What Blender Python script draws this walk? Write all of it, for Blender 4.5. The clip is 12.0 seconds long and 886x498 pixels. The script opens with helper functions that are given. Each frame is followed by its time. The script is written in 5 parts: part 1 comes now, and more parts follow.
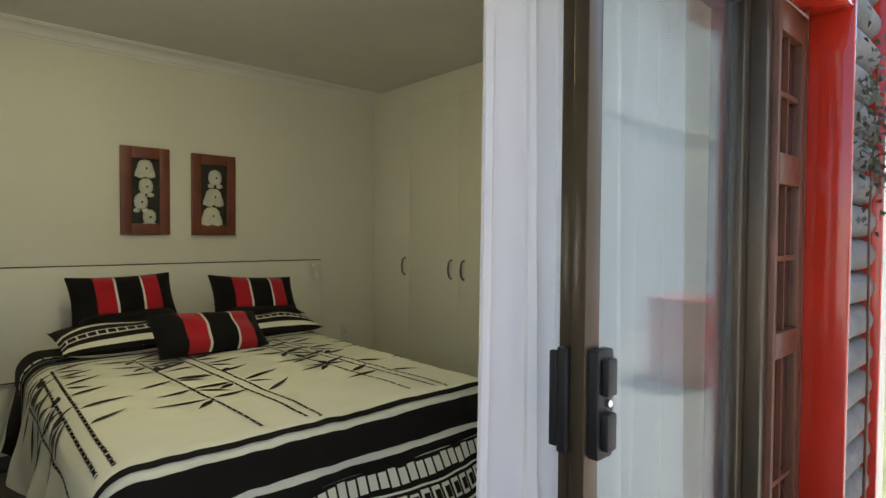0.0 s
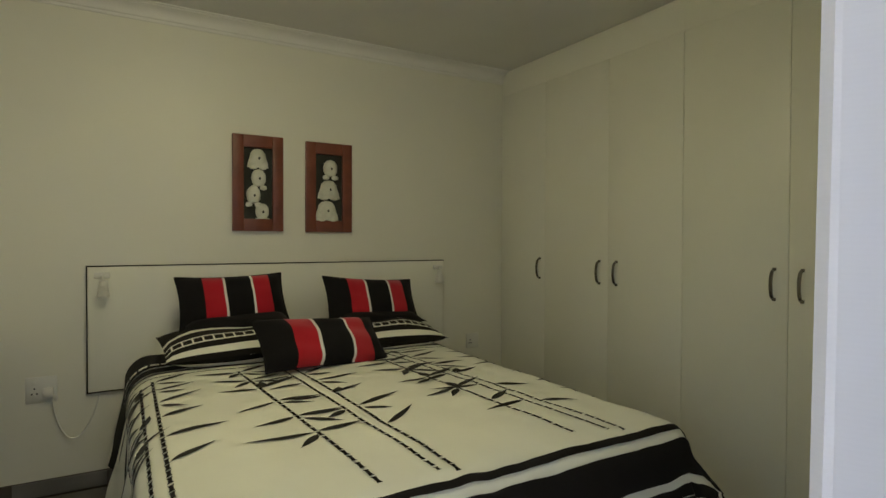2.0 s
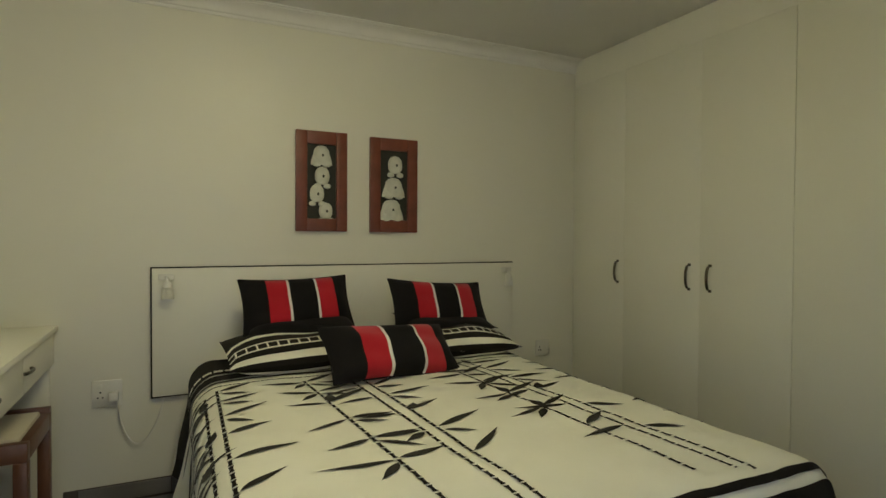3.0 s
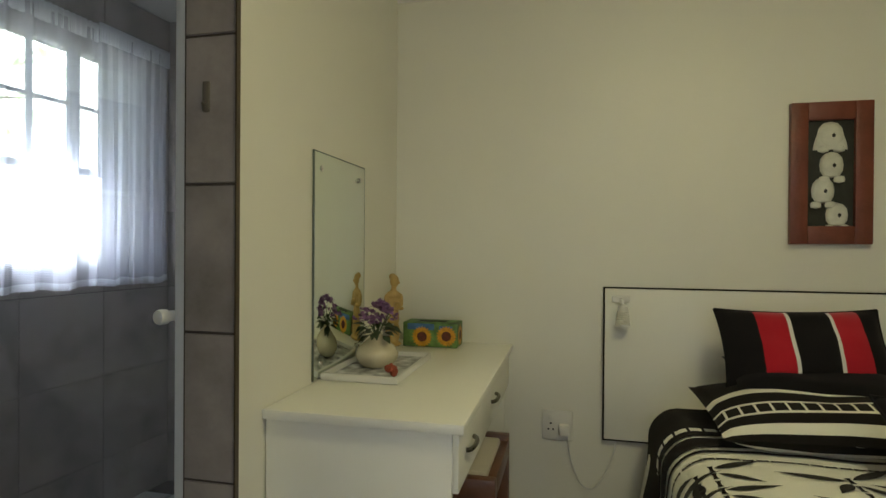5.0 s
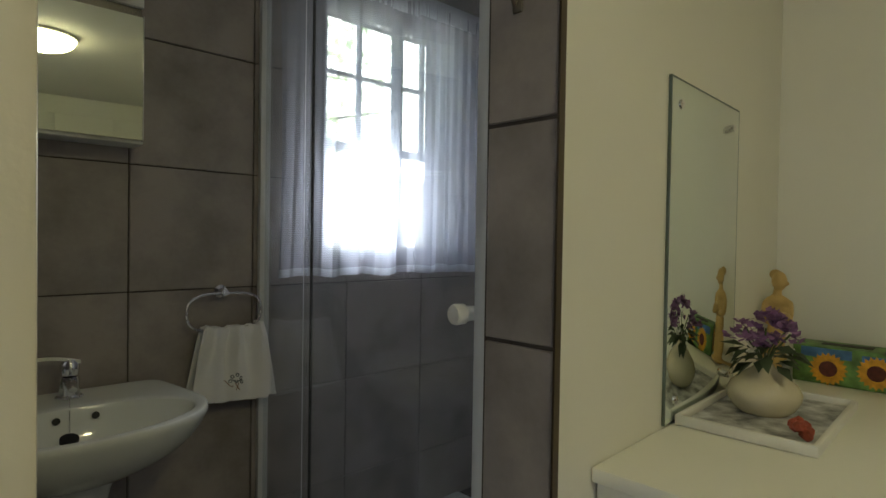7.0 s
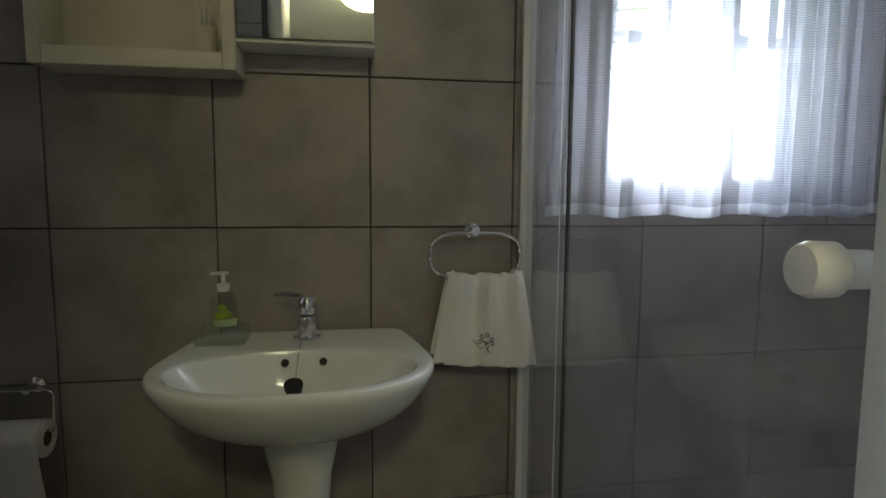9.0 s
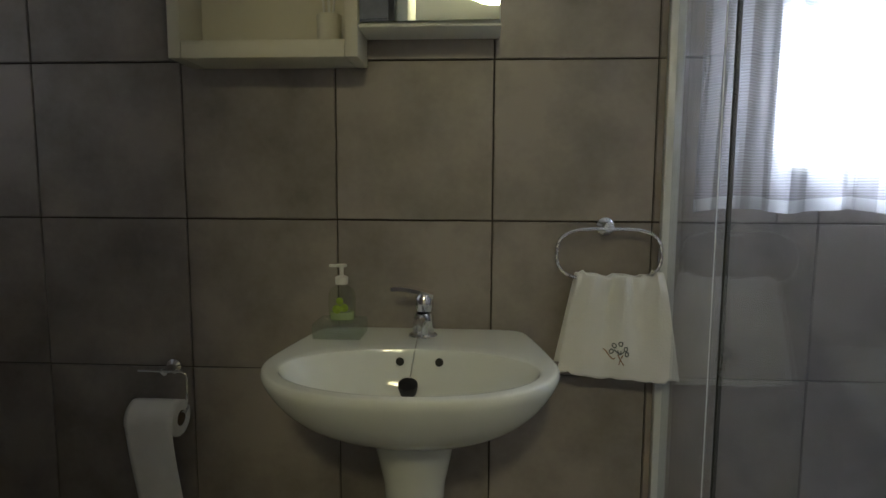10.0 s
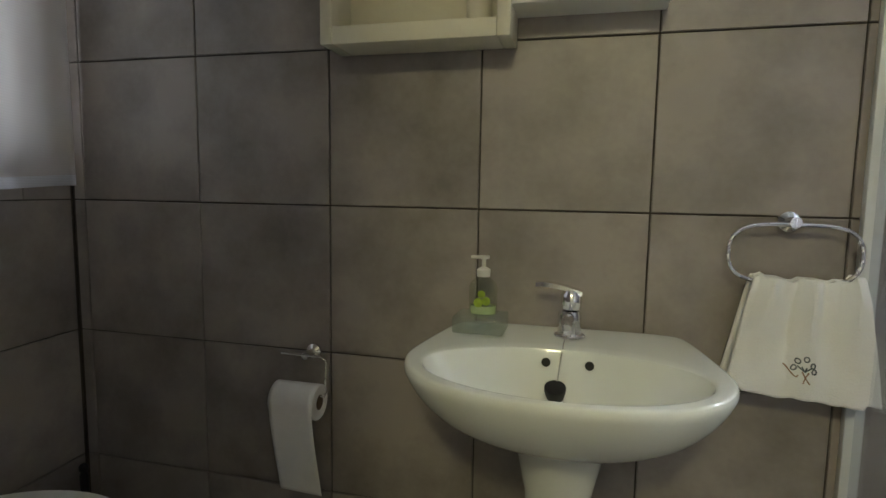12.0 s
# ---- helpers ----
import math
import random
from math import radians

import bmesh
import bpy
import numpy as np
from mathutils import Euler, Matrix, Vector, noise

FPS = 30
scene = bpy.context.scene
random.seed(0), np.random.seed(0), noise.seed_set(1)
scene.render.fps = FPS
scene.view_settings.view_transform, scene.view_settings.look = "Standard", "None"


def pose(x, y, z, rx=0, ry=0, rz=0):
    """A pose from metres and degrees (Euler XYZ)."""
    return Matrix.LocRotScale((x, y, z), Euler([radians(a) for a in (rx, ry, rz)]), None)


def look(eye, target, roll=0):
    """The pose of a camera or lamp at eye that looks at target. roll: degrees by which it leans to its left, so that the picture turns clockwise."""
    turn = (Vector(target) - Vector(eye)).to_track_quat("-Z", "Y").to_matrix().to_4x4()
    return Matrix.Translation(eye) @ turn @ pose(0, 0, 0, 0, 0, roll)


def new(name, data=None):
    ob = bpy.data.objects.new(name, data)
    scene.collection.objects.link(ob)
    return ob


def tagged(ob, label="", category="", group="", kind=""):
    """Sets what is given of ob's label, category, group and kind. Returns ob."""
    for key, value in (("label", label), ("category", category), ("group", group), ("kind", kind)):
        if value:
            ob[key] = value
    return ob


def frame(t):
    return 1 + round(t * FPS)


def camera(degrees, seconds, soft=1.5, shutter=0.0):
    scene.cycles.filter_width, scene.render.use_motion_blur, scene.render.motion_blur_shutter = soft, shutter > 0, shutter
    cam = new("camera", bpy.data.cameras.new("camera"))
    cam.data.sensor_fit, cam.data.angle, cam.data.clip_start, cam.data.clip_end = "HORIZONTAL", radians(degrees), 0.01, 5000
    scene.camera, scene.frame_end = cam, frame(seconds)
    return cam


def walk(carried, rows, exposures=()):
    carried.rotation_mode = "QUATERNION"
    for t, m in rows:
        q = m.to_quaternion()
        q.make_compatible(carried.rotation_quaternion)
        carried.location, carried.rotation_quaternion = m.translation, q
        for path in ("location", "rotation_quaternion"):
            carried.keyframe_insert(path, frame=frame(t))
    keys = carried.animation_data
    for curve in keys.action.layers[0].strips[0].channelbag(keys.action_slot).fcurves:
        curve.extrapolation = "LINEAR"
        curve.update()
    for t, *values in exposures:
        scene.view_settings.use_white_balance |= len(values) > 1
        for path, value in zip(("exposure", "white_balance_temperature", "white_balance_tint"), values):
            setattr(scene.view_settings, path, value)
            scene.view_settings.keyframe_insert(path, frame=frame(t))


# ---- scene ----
cam = camera(77.0, 12.0)
PATH = [
    (0, (0.81, -3.873, 1.343), (2.148, -2.387, 1.293), 0.4),
    (0.5, (0.925, -3.677, 1.32), (2.084, -2.047, 1.28), 0.1),
    (1, (0.995, -3.521, 1.295), (2.086, -1.845, 1.259), 0.2),
    (1.5, (1.037, -3.408, 1.296), (2.089, -1.707, 1.264), 0.2),
    (2, (1.058, -3.309, 1.285), (2.073, -1.586, 1.252), 0.2),
    (2.5, (1.05, -3.191, 1.289), (2.027, -1.446, 1.257), 0.3),
    (2.7, (1.052, -3.145, 1.296), (2.003, -1.385, 1.26), 0.3),
    (4.3, (0.944, -2.621, 1.302), (0.939, -0.621, 1.279), 0.4),
    (4.5, (0.908, -2.566, 1.297), (0.758, -0.572, 1.282), 0.4),
    (5, (0.796, -2.42, 1.315), (0.346, -0.471, 1.304), 0.4),
    (5.5, (0.714, -2.31, 1.317), (0.009, -0.438, 1.3), 0.4),
    (6, (0.652, -2.176, 1.299), (-0.292, -0.413, 1.282), 0.4),
    (6.5, (0.566, -2.044, 1.284), (-0.621, -0.435, 1.267), 0.8),
    (7, (0.479, -1.958, 1.268), (-0.917, -0.527, 1.232), 0.9),
    (7.2, (0.447, -1.919, 1.267), (-1.037, -0.579, 1.207), 0.8),
    (8.8, (0.136, -1.555, 1.184), (-1.778, -1.009, 0.991), 0.3),
    (9, (0.095, -1.528, 1.179), (-1.852, -1.107, 0.98), 0.3),
    (9.5, (0.018, -1.513, 1.16), (-1.968, -1.373, 0.964), 0.2),
    (10, (-0.015, -1.519, 1.157), (-2.005, -1.528, 0.956), 0.3),
    (10.5, (-0.045, -1.522, 1.154), (-2.031, -1.634, 0.954), 0.5),
    (11, (-0.065, -1.554, 1.153), (-2.044, -1.75, 0.943), 0.6),
    (11.5, (-0.082, -1.588, 1.146), (-2.048, -1.888, 0.933), 0.7),
    (12, (-0.085, -1.614, 1.135), (-2.034, -2.004, 0.92), 0.9),
]
walk(cam, [(t, look(eye, target, roll)) for t, eye, target, roll in PATH],
     [(0.0, 1.36), (1.5, 1.27), (2.7, 1.55), (4.5, 1.60), (5.5, 1.40), (7.0, 1.25), (9.0, 1.75), (10.5, 2.18), (12.0, 2.8)])

# ---- light ----
world = bpy.data.worlds.new("sky")
scene.world = world
world.use_nodes = True
wn = world.node_tree.nodes
sky = wn.new("ShaderNodeTexSky")
sky.sky_type, sky.sun_disc = "NISHITA", False
sky.sun_elevation, sky.sun_rotation = radians(62), radians(68)
wn["Background"].inputs["Strength"].default_value = 0.15
world.node_tree.links.new(sky.outputs["Color"], wn["Background"].inputs["Color"])
sun = new("sun", bpy.data.lights.new("sun", "SUN"))
sun.data.energy, sun.data.angle, sun.data.color = 5.0, radians(0.5), (1.0, 0.95, 0.86)
sun.matrix_world = look((6, 1.6, 12), (0, -0.9, 0))

WARM = (1.0, 0.91, 0.52)
# the sky's light in the opening of the bathroom's south window
skylight = new("south_window_light", bpy.data.lights.new("south_window_light", "AREA"))
skylight.data.shape, skylight.data.size, skylight.data.size_y = "RECTANGLE", 0.66, 0.84
skylight.data.energy, skylight.data.color = 0.8, (0.86, 0.92, 1.0)
skylight.matrix_world = pose(-0.99, -3.11, 1.67, 90, 0, 0)
# and in the lower sash of the shower window
sashlight = new("west_window_light", bpy.data.lights.new("west_window_light", "AREA"))
sashlight.data.shape, sashlight.data.size, sashlight.data.size_y = "RECTANGLE", 0.30, 0.34
sashlight.data.energy, sashlight.data.color = 3.2, (0.84, 0.90, 1.0)
sashlight.matrix_world = pose(-1.44, -1.40, 0, 0, 0, 87) @ pose(0.905, 0.055, 1.435, -90, 0, 0)

# ---- materials ----


def mat(name, colour, rough=0.5, metal=0.0, var=0.08, scale=6.0, fine=90.0, bump=0.05, coat=0.0, spec=0.5, per_object=0.0, dist=0.01):
    m = bpy.data.materials.new(name)
    m.use_nodes = True
    t = m.node_tree
    n, l = t.nodes, t.links
    b = n["Principled BSDF"]
    b.inputs["Roughness"].default_value, b.inputs["Metallic"].default_value = rough, metal
    b.inputs["Specular IOR Level"].default_value, b.inputs["Coat Weight"].default_value = spec, coat
    tc = n.new("ShaderNodeTexCoord")
    big, small = n.new("ShaderNodeTexNoise"), n.new("ShaderNodeTexNoise")
    big.inputs["Scale"].default_value, small.inputs["Scale"].default_value = scale, fine
    big.inputs["Detail"].default_value = small.inputs["Detail"].default_value = 4
    vec = tc.outputs["Object"]
    if per_object:
        info, add = n.new("ShaderNodeObjectInfo"), n.new("ShaderNodeVectorMath")
        sc = n.new("ShaderNodeMath")
        sc.operation = "MULTIPLY"
        sc.inputs[1].default_value = 37.0
        l.new(info.outputs["Random"], sc.inputs[0])
        l.new(tc.outputs["Object"], add.inputs[0])
        l.new(sc.outputs[0], add.inputs[1])
        vec = add.outputs[0]
    l.new(vec, big.inputs["Vector"])
    l.new(vec, small.inputs["Vector"])
    mix = n.new("ShaderNodeMix")
    mix.data_type = "RGBA"
    mix.inputs["A"].default_value = (*[c * (1 - var) for c in colour], 1)
    mix.inputs["B"].default_value = (*[min(1, c * (1 + var)) for c in colour], 1)
    av = n.new("ShaderNodeMath")
    av.operation = "MULTIPLY_ADD"
    av.inputs[1].default_value = 0.35
    sc2 = n.new("ShaderNodeMath")
    sc2.operation = "MULTIPLY_ADD"
    sc2.inputs[1].default_value, sc2.inputs[2].default_value = 2.2, -0.75
    l.new(big.outputs["Fac"], sc2.inputs[0])
    l.new(small.outputs["Fac"], av.inputs[0])
    l.new(sc2.outputs[0], av.inputs[2])
    out = av.outputs[0]
    if per_object:
        po = n.new("ShaderNodeMath")
        po.operation = "MULTIPLY_ADD"
        po.inputs[1].default_value = per_object
        l.new(info.outputs["Random"], po.inputs[0])
        l.new(out, po.inputs[2])
        out = po.outputs[0]
    l.new(out, mix.inputs["Factor"])
    l.new(mix.outputs["Result"], b.inputs["Base Color"])
    if bump:
        bp = n.new("ShaderNodeBump")
        bp.inputs["Strength"].default_value, bp.inputs["Distance"].default_value = bump, dist
        l.new(small.outputs["Fac"], bp.inputs["Height"])
        l.new(bp.outputs["Normal"], b.inputs["Normal"])
    return m


def cloth(name, colour, scale=700.0, bump=0.25, var=0.08, sheen=0.3):
    m = mat(name, colour, 0.9, var=var, scale=5, fine=scale, bump=bump, spec=0.2, dist=0.002)
    m.node_tree.nodes["Principled BSDF"].inputs["Sheen Weight"].default_value = sheen
    return m


def glass(name, colour=(0.97, 0.985, 0.98), rough=0.0, gloss=0.025, haze=0.0):
    m = bpy.data.materials.new(name)
    m.use_nodes = True
    n, l = m.node_tree.nodes, m.node_tree.links
    n.remove(n["Principled BSDF"])
    tr, gl, mx = n.new("ShaderNodeBsdfTransparent"), n.new("ShaderNodeBsdfGlossy"), n.new("ShaderNodeMixShader")
    fr, pw, ad = n.new("ShaderNodeLayerWeight"), n.new("ShaderNodeMath"), n.new("ShaderNodeMath")
    fr.inputs["Blend"].default_value = 0.5
    pw.operation, pw.inputs[1].default_value = "POWER", 4.0
    ad.operation, ad.inputs[1].default_value, ad.inputs[2].default_value = "MULTIPLY_ADD", 0.5, gloss
    tr.inputs["Color"].default_value = (*colour, 1)
    gl.inputs["Roughness"].default_value = rough
    l.new(fr.outputs["Facing"], pw.inputs[0])
    l.new(pw.outputs[0], ad.inputs[0])
    l.new(ad.outputs[0], mx.inputs[0])
    l.new(tr.outputs[0], mx.inputs[1])
    l.new(gl.outputs[0], mx.inputs[2])
    if haze:
        # pale uneven haze mixed into the glass, imitating the light that veils it
        df, tl, a, b = n.new("ShaderNodeBsdfDiffuse"), n.new("ShaderNodeBsdfTranslucent"), n.new("ShaderNodeMixShader"), n.new("ShaderNodeMixShader")
        tc, nz, mr = n.new("ShaderNodeTexCoord"), n.new("ShaderNodeTexNoise"), n.new("ShaderNodeMapRange")
        nz.inputs["Scale"].default_value, nz.inputs["Detail"].default_value = 5.0, 5
        mr.inputs["To Min"].default_value, mr.inputs["To Max"].default_value = haze * 0.7, haze * 1.3
        l.new(tc.outputs["Object"], nz.inputs["Vector"])
        l.new(nz.outputs["Fac"], mr.inputs["Value"])
        df.inputs["Color"].default_value = tl.inputs["Color"].default_value = (0.80, 0.82, 0.86, 1)
        l.new(df.outputs[0], a.inputs[1])
        l.new(tl.outputs[0], a.inputs[2])
        l.new(mr.outputs[0], b.inputs[0])
        l.new(mx.outputs[0], b.inputs[1])
        l.new(a.outputs[0], b.inputs[2])
        l.new(b.outputs[0], n["Material Output"].inputs["Surface"])
        return m
    l.new(mx.outputs[0], n["Material Output"].inputs["Surface"])
    return m


def sheer(name, colour, see, weave=0.25, through_light=0.78):
    """Thin woven cloth: part hole, part cloth that lets light through."""
    m = bpy.data.materials.new(name)
    m.use_nodes = True
    n, l = m.node_tree.nodes, m.node_tree.links
    n.remove(n["Principled BSDF"])
    tr, df, tl = n.new("ShaderNodeBsdfTransparent"), n.new("ShaderNodeBsdfDiffuse"), n.new("ShaderNodeBsdfTranslucent")
    a, b = n.new("ShaderNodeMixShader"), n.new("ShaderNodeMixShader")
    df.inputs["Color"].default_value = tl.inputs["Color"].default_value = (*colour, 1)
    a.inputs[0].default_value = through_light
    tc, wv, mr = n.new("ShaderNodeTexCoord"), n.new("ShaderNodeTexWave"), n.new("ShaderNodeMapRange")
    wv.bands_direction = "Z"
    wv.inputs["Scale"].default_value, wv.inputs["Distortion"].default_value = 45.0, 1.0
    mr.inputs["To Min"].default_value, mr.inputs["To Max"].default_value = 1 - see - weave * see, 1 - see + weave * see
    l.new(tc.outputs["Object"], wv.inputs["Vector"])
    l.new(wv.outputs["Fac"], mr.inputs["Value"])
    l.new(mr.outputs[0], b.inputs[0])
    l.new(df.outputs[0], a.inputs[1])
    l.new(tl.outputs[0], a.inputs[2])
    l.new(tr.outputs[0], b.inputs[1])
    l.new(a.outputs[0], b.inputs[2])
    l.new(b.outputs[0], n["Material Output"].inputs["Surface"])
    return m


def glow(name, colour, strength):
    m = bpy.data.materials.new(name)
    m.use_nodes = True
    b = m.node_tree.nodes["Principled BSDF"]
    b.inputs["Base Color"].default_value = (*colour, 1)
    b.inputs["Emission Color"].default_value = (*colour, 1)
    b.inputs["Emission Strength"].default_value = strength
    return m


PAINT = mat("wall_paint", (0.78, 0.765, 0.66), 0.42, var=0.02, scale=1.5, fine=160, bump=0.06, dist=0.004)
CEIL = mat("ceiling_paint", (0.72, 0.71, 0.66), 0.8, var=0.03, scale=2, fine=60, bump=0.12, dist=0.004)
PLASTER = mat("cornice_paint", (0.80, 0.79, 0.74), 0.6, var=0.03, scale=4)
MELAMINE = mat("white_melamine", (0.83, 0.82, 0.72), 0.36, var=0.015, scale=2, fine=220, bump=0.02, dist=0.002)
MELA_EDGE = mat("melamine_edge", (0.62, 0.61, 0.55), 0.4, var=0.03)
TILE = mat("grey_tile", (0.272, 0.241, 0.219), 0.38, var=0.34, scale=5.5, fine=60, bump=0.05, per_object=0.35, dist=0.003)
GROUT = mat("grout", (0.085, 0.072, 0.060), 0.9, var=0.2, scale=20)
FLOOR_TILE = mat("floor_tile", (0.15, 0.14, 0.13), 0.35, var=0.18, scale=5, fine=70, bump=0.05, per_object=0.3)
WHITE_TILE = mat("white_floor_tile", (0.62, 0.63, 0.62), 0.35, var=0.06, scale=8, per_object=0.2)
CHROME = mat("chrome", (0.85, 0.85, 0.86), 0.09, 1.0, var=0.02, bump=0.0)
DARK_STEEL = mat("dark_nickel", (0.20, 0.19, 0.17), 0.25, 1.0, var=0.1, bump=0.02)
CERAMIC = mat("white_ceramic", (0.80, 0.82, 0.77), 0.08, var=0.01, scale=3, bump=0.0, coat=0.3)
MIRROR = mat("mirror", (0.80, 0.86, 0.80), 0.015, 1.0, var=0.0, bump=0.0)
MIRROR_EDGE = mat("mirror_edge", (0.10, 0.13, 0.11), 0.3, var=0.1)
GLASS = glass("clear_glass")
SHOWER_GLASS = glass("shower_glass", (0.93, 0.95, 0.97), 0.0, 0.03, 0.055)
DOOR_GLASS = glass("door_glass", (0.93, 0.955, 0.95), 0.0, 0.03, 0.05)
WHITE_ALU = mat("white_aluminium", (0.74, 0.76, 0.75), 0.3, var=0.03, scale=8)
BRONZE = mat("bronze_aluminium", (0.10, 0.075, 0.05), 0.28, 0.6, var=0.12, scale=8, fine=200, bump=0.02)
BLACK_PLASTIC = mat("black_plastic", (0.012, 0.012, 0.014), 0.45, var=0.2, scale=30)
WHITE_PLASTIC = mat("white_plastic", (0.75, 0.74, 0.68), 0.3, var=0.03, scale=10)
CREAM_WOOD = mat("cream_painted_wood", (0.68, 0.64, 0.50), 0.45, var=0.06, scale=3, fine=40, bump=0.1)
RED_PAINT = mat("red_gloss_paint", (0.50, 0.028, 0.012), 0.13, var=0.15, scale=3, fine=30, bump=0.08, coat=0.5)
TIMBER = mat("brown_timber", (0.13, 0.055, 0.03), 0.35, var=0.3, scale=5, fine=50, bump=0.15)
MAHOGANY = mat("mahogany_frame", (0.17, 0.045, 0.025), 0.4, var=0.25, scale=9, fine=60, bump=0.2)
BLACK_PANEL = mat("black_picture_ground", (0.02, 0.022, 0.016), 0.7, var=0.3, scale=20)
STONE = mat("pale_carved_stone", (0.62, 0.62, 0.53), 0.6, var=0.1, scale=25, bump=0.2)
DUVET = cloth("white_duvet_cloth", (0.78, 0.775, 0.66), 500, 0.2, 0.03)
INK = cloth("black_print_cloth", (0.012, 0.010, 0.009), 500, 0.2, 0.2, 0.02)
INK_BROWN = cloth("faded_black_print", (0.016, 0.014, 0.008), 500, 0.2, 0.3, 0.1)
RED_CLOTH = cloth("red_satin", (0.42, 0.010, 0.022), 400, 0.15, 0.1)
BLACK_CLOTH = cloth("black_satin", (0.008, 0.007, 0.008), 400, 0.15, 0.2, 0.04)
WHITE_CLOTH = cloth("white_ribbon", (0.72, 0.70, 0.66), 400, 0.1)
TOWEL = cloth("white_terry", (0.90, 0.895, 0.87), 260, 0.9, 0.04, 0.6)
CURTAIN = sheer("white_door_curtain", (0.95, 0.935, 0.99), 0.05, 0.08, 0.25)
SHEER = sheer("sheer_voile", (0.90, 0.91, 0.98), 0.60, 0.15)
SHEER_HEAD = sheer("sheer_heading", (0.80, 0.82, 0.86), 0.12, 0.3)
LACE = sheer("lace_curtain", (0.66, 0.63, 0.62), 0.05, 0.4, 0.12)
PAPER = mat("tissue_paper", (0.82, 0.80, 0.76), 0.95, var=0.04, scale=20, fine=300, bump=0.15)
LAMP_GLOW = glow("lamp_glass", WARM, 9.8)

# ---- helpers of this place ----
BASE = {}
IDENT = Matrix.Identity(4)
LAMP_XY = (1.42, -1.62)
WEST = pose(-1.44, -1.40, 0, 0, 0, 87)  # along the bathroom's west wall: x runs north, y into the wall
CEIL_Z, NORTH, WARD_X = 2.525, 0.06, 3.55


def thing(name, label, category, base=(0, 0, 0), at=IDENT, group="", kind=""):
    ob = new(name)
    ob.empty_display_size = 0.05
    ob.matrix_world = at @ Matrix.Translation(base)
    BASE[ob.name] = Vector(base)
    return tagged(ob, label, category, group, kind)


SOFT = {"cloth", "hem", "heading", "cover", "basin", "loose_end", "carving"}


def mesh_of(name, bm, materials, smooth=True):
    bmesh.ops.recalc_face_normals(bm, faces=bm.faces)
    me = bpy.data.meshes.new(name)
    bm.to_mesh(me)
    bm.free()
    for m in materials if isinstance(materials, (list, tuple)) else [materials]:
        me.materials.append(m)
    if smooth:
        me.polygons.foreach_set("use_smooth", [True] * len(me.polygons))
        if name not in SOFT:
            me.set_sharp_from_angle(angle=radians(21))
        me.set_sharp_from_angle(angle=radians(35))
    return me


def part(name, bm, materials, parent, label="", smooth=True):
    base = BASE[parent.name]
    bmesh.ops.translate(bm, verts=bm.verts, vec=-base)
    ob = new(name, mesh_of(name, bm, materials, smooth))
    ob.parent = parent
    BASE[ob.name] = base
    return tagged(ob, label)


def solo(name, bm, materials, label="", category="", kind="", at=IDENT, smooth=True, group=""):
    ob = new(name, mesh_of(name, bm, materials, smooth))
    ob.matrix_world = at
    BASE[ob.name] = Vector((0, 0, 0))
    return tagged(ob, label, category, group, kind)


def box(bm, x0, x1, y0, y1, z0, z1, bevel=0.0, mi=0, seg=2, rot=None):
    c = Vector(((x0 + x1) / 2, (y0 + y1) / 2, (z0 + z1) / 2))
    m = Matrix.Translation(c) @ (rot or IDENT) @ Matrix.Diagonal((x1 - x0, y1 - y0, z1 - z0, 1))
    r = bmesh.ops.create_cube(bm, size=1, matrix=m)
    fs = list({f for v in r["verts"] for f in v.link_faces})
    if bevel:
        es = list({e for v in r["verts"] for e in v.link_edges})
        q = bmesh.ops.bevel(bm, geom=es, offset=bevel, segments=seg, affect="EDGES", profile=0.5)
        fs = [f for f in fs if f.is_valid] + q["faces"]
    for f in fs:
        if f.is_valid:
            f.material_index = mi
    return bm


def boxes(*args, bevel=0.0):
    bm = bmesh.new()
    for a in args:
        box(bm, *a, bevel=bevel)
    return bm


def lathe(bm, profile, centre=(0, 0, 0), seg=32, mi=0, sx=1.0, sy=1.0):
    """A turned body from (radius, height) pairs."""
    rings = []
    for r, z in profile:
        rings.append([bm.verts.new((centre[0] + sx * r * math.cos(2 * math.pi * k / seg), centre[1] + sy * r * math.sin(2 * math.pi * k / seg), centre[2] + z)) for k in range(seg)])
    for a, b in zip(rings, rings[1:]):
        for k in range(seg):
            f = bm.faces.new((a[k], a[(k + 1) % seg], b[(k + 1) % seg], b[k]))
            f.material_index = mi
    for ring, (r, z) in ((rings[0], profile[0]), (rings[-1], profile[-1])):
        if r > 1e-4:
            bm.faces.new(ring).material_index = mi
    bmesh.ops.remove_doubles(bm, verts=[v for q in rings for v in q], dist=1e-6)
    return bm


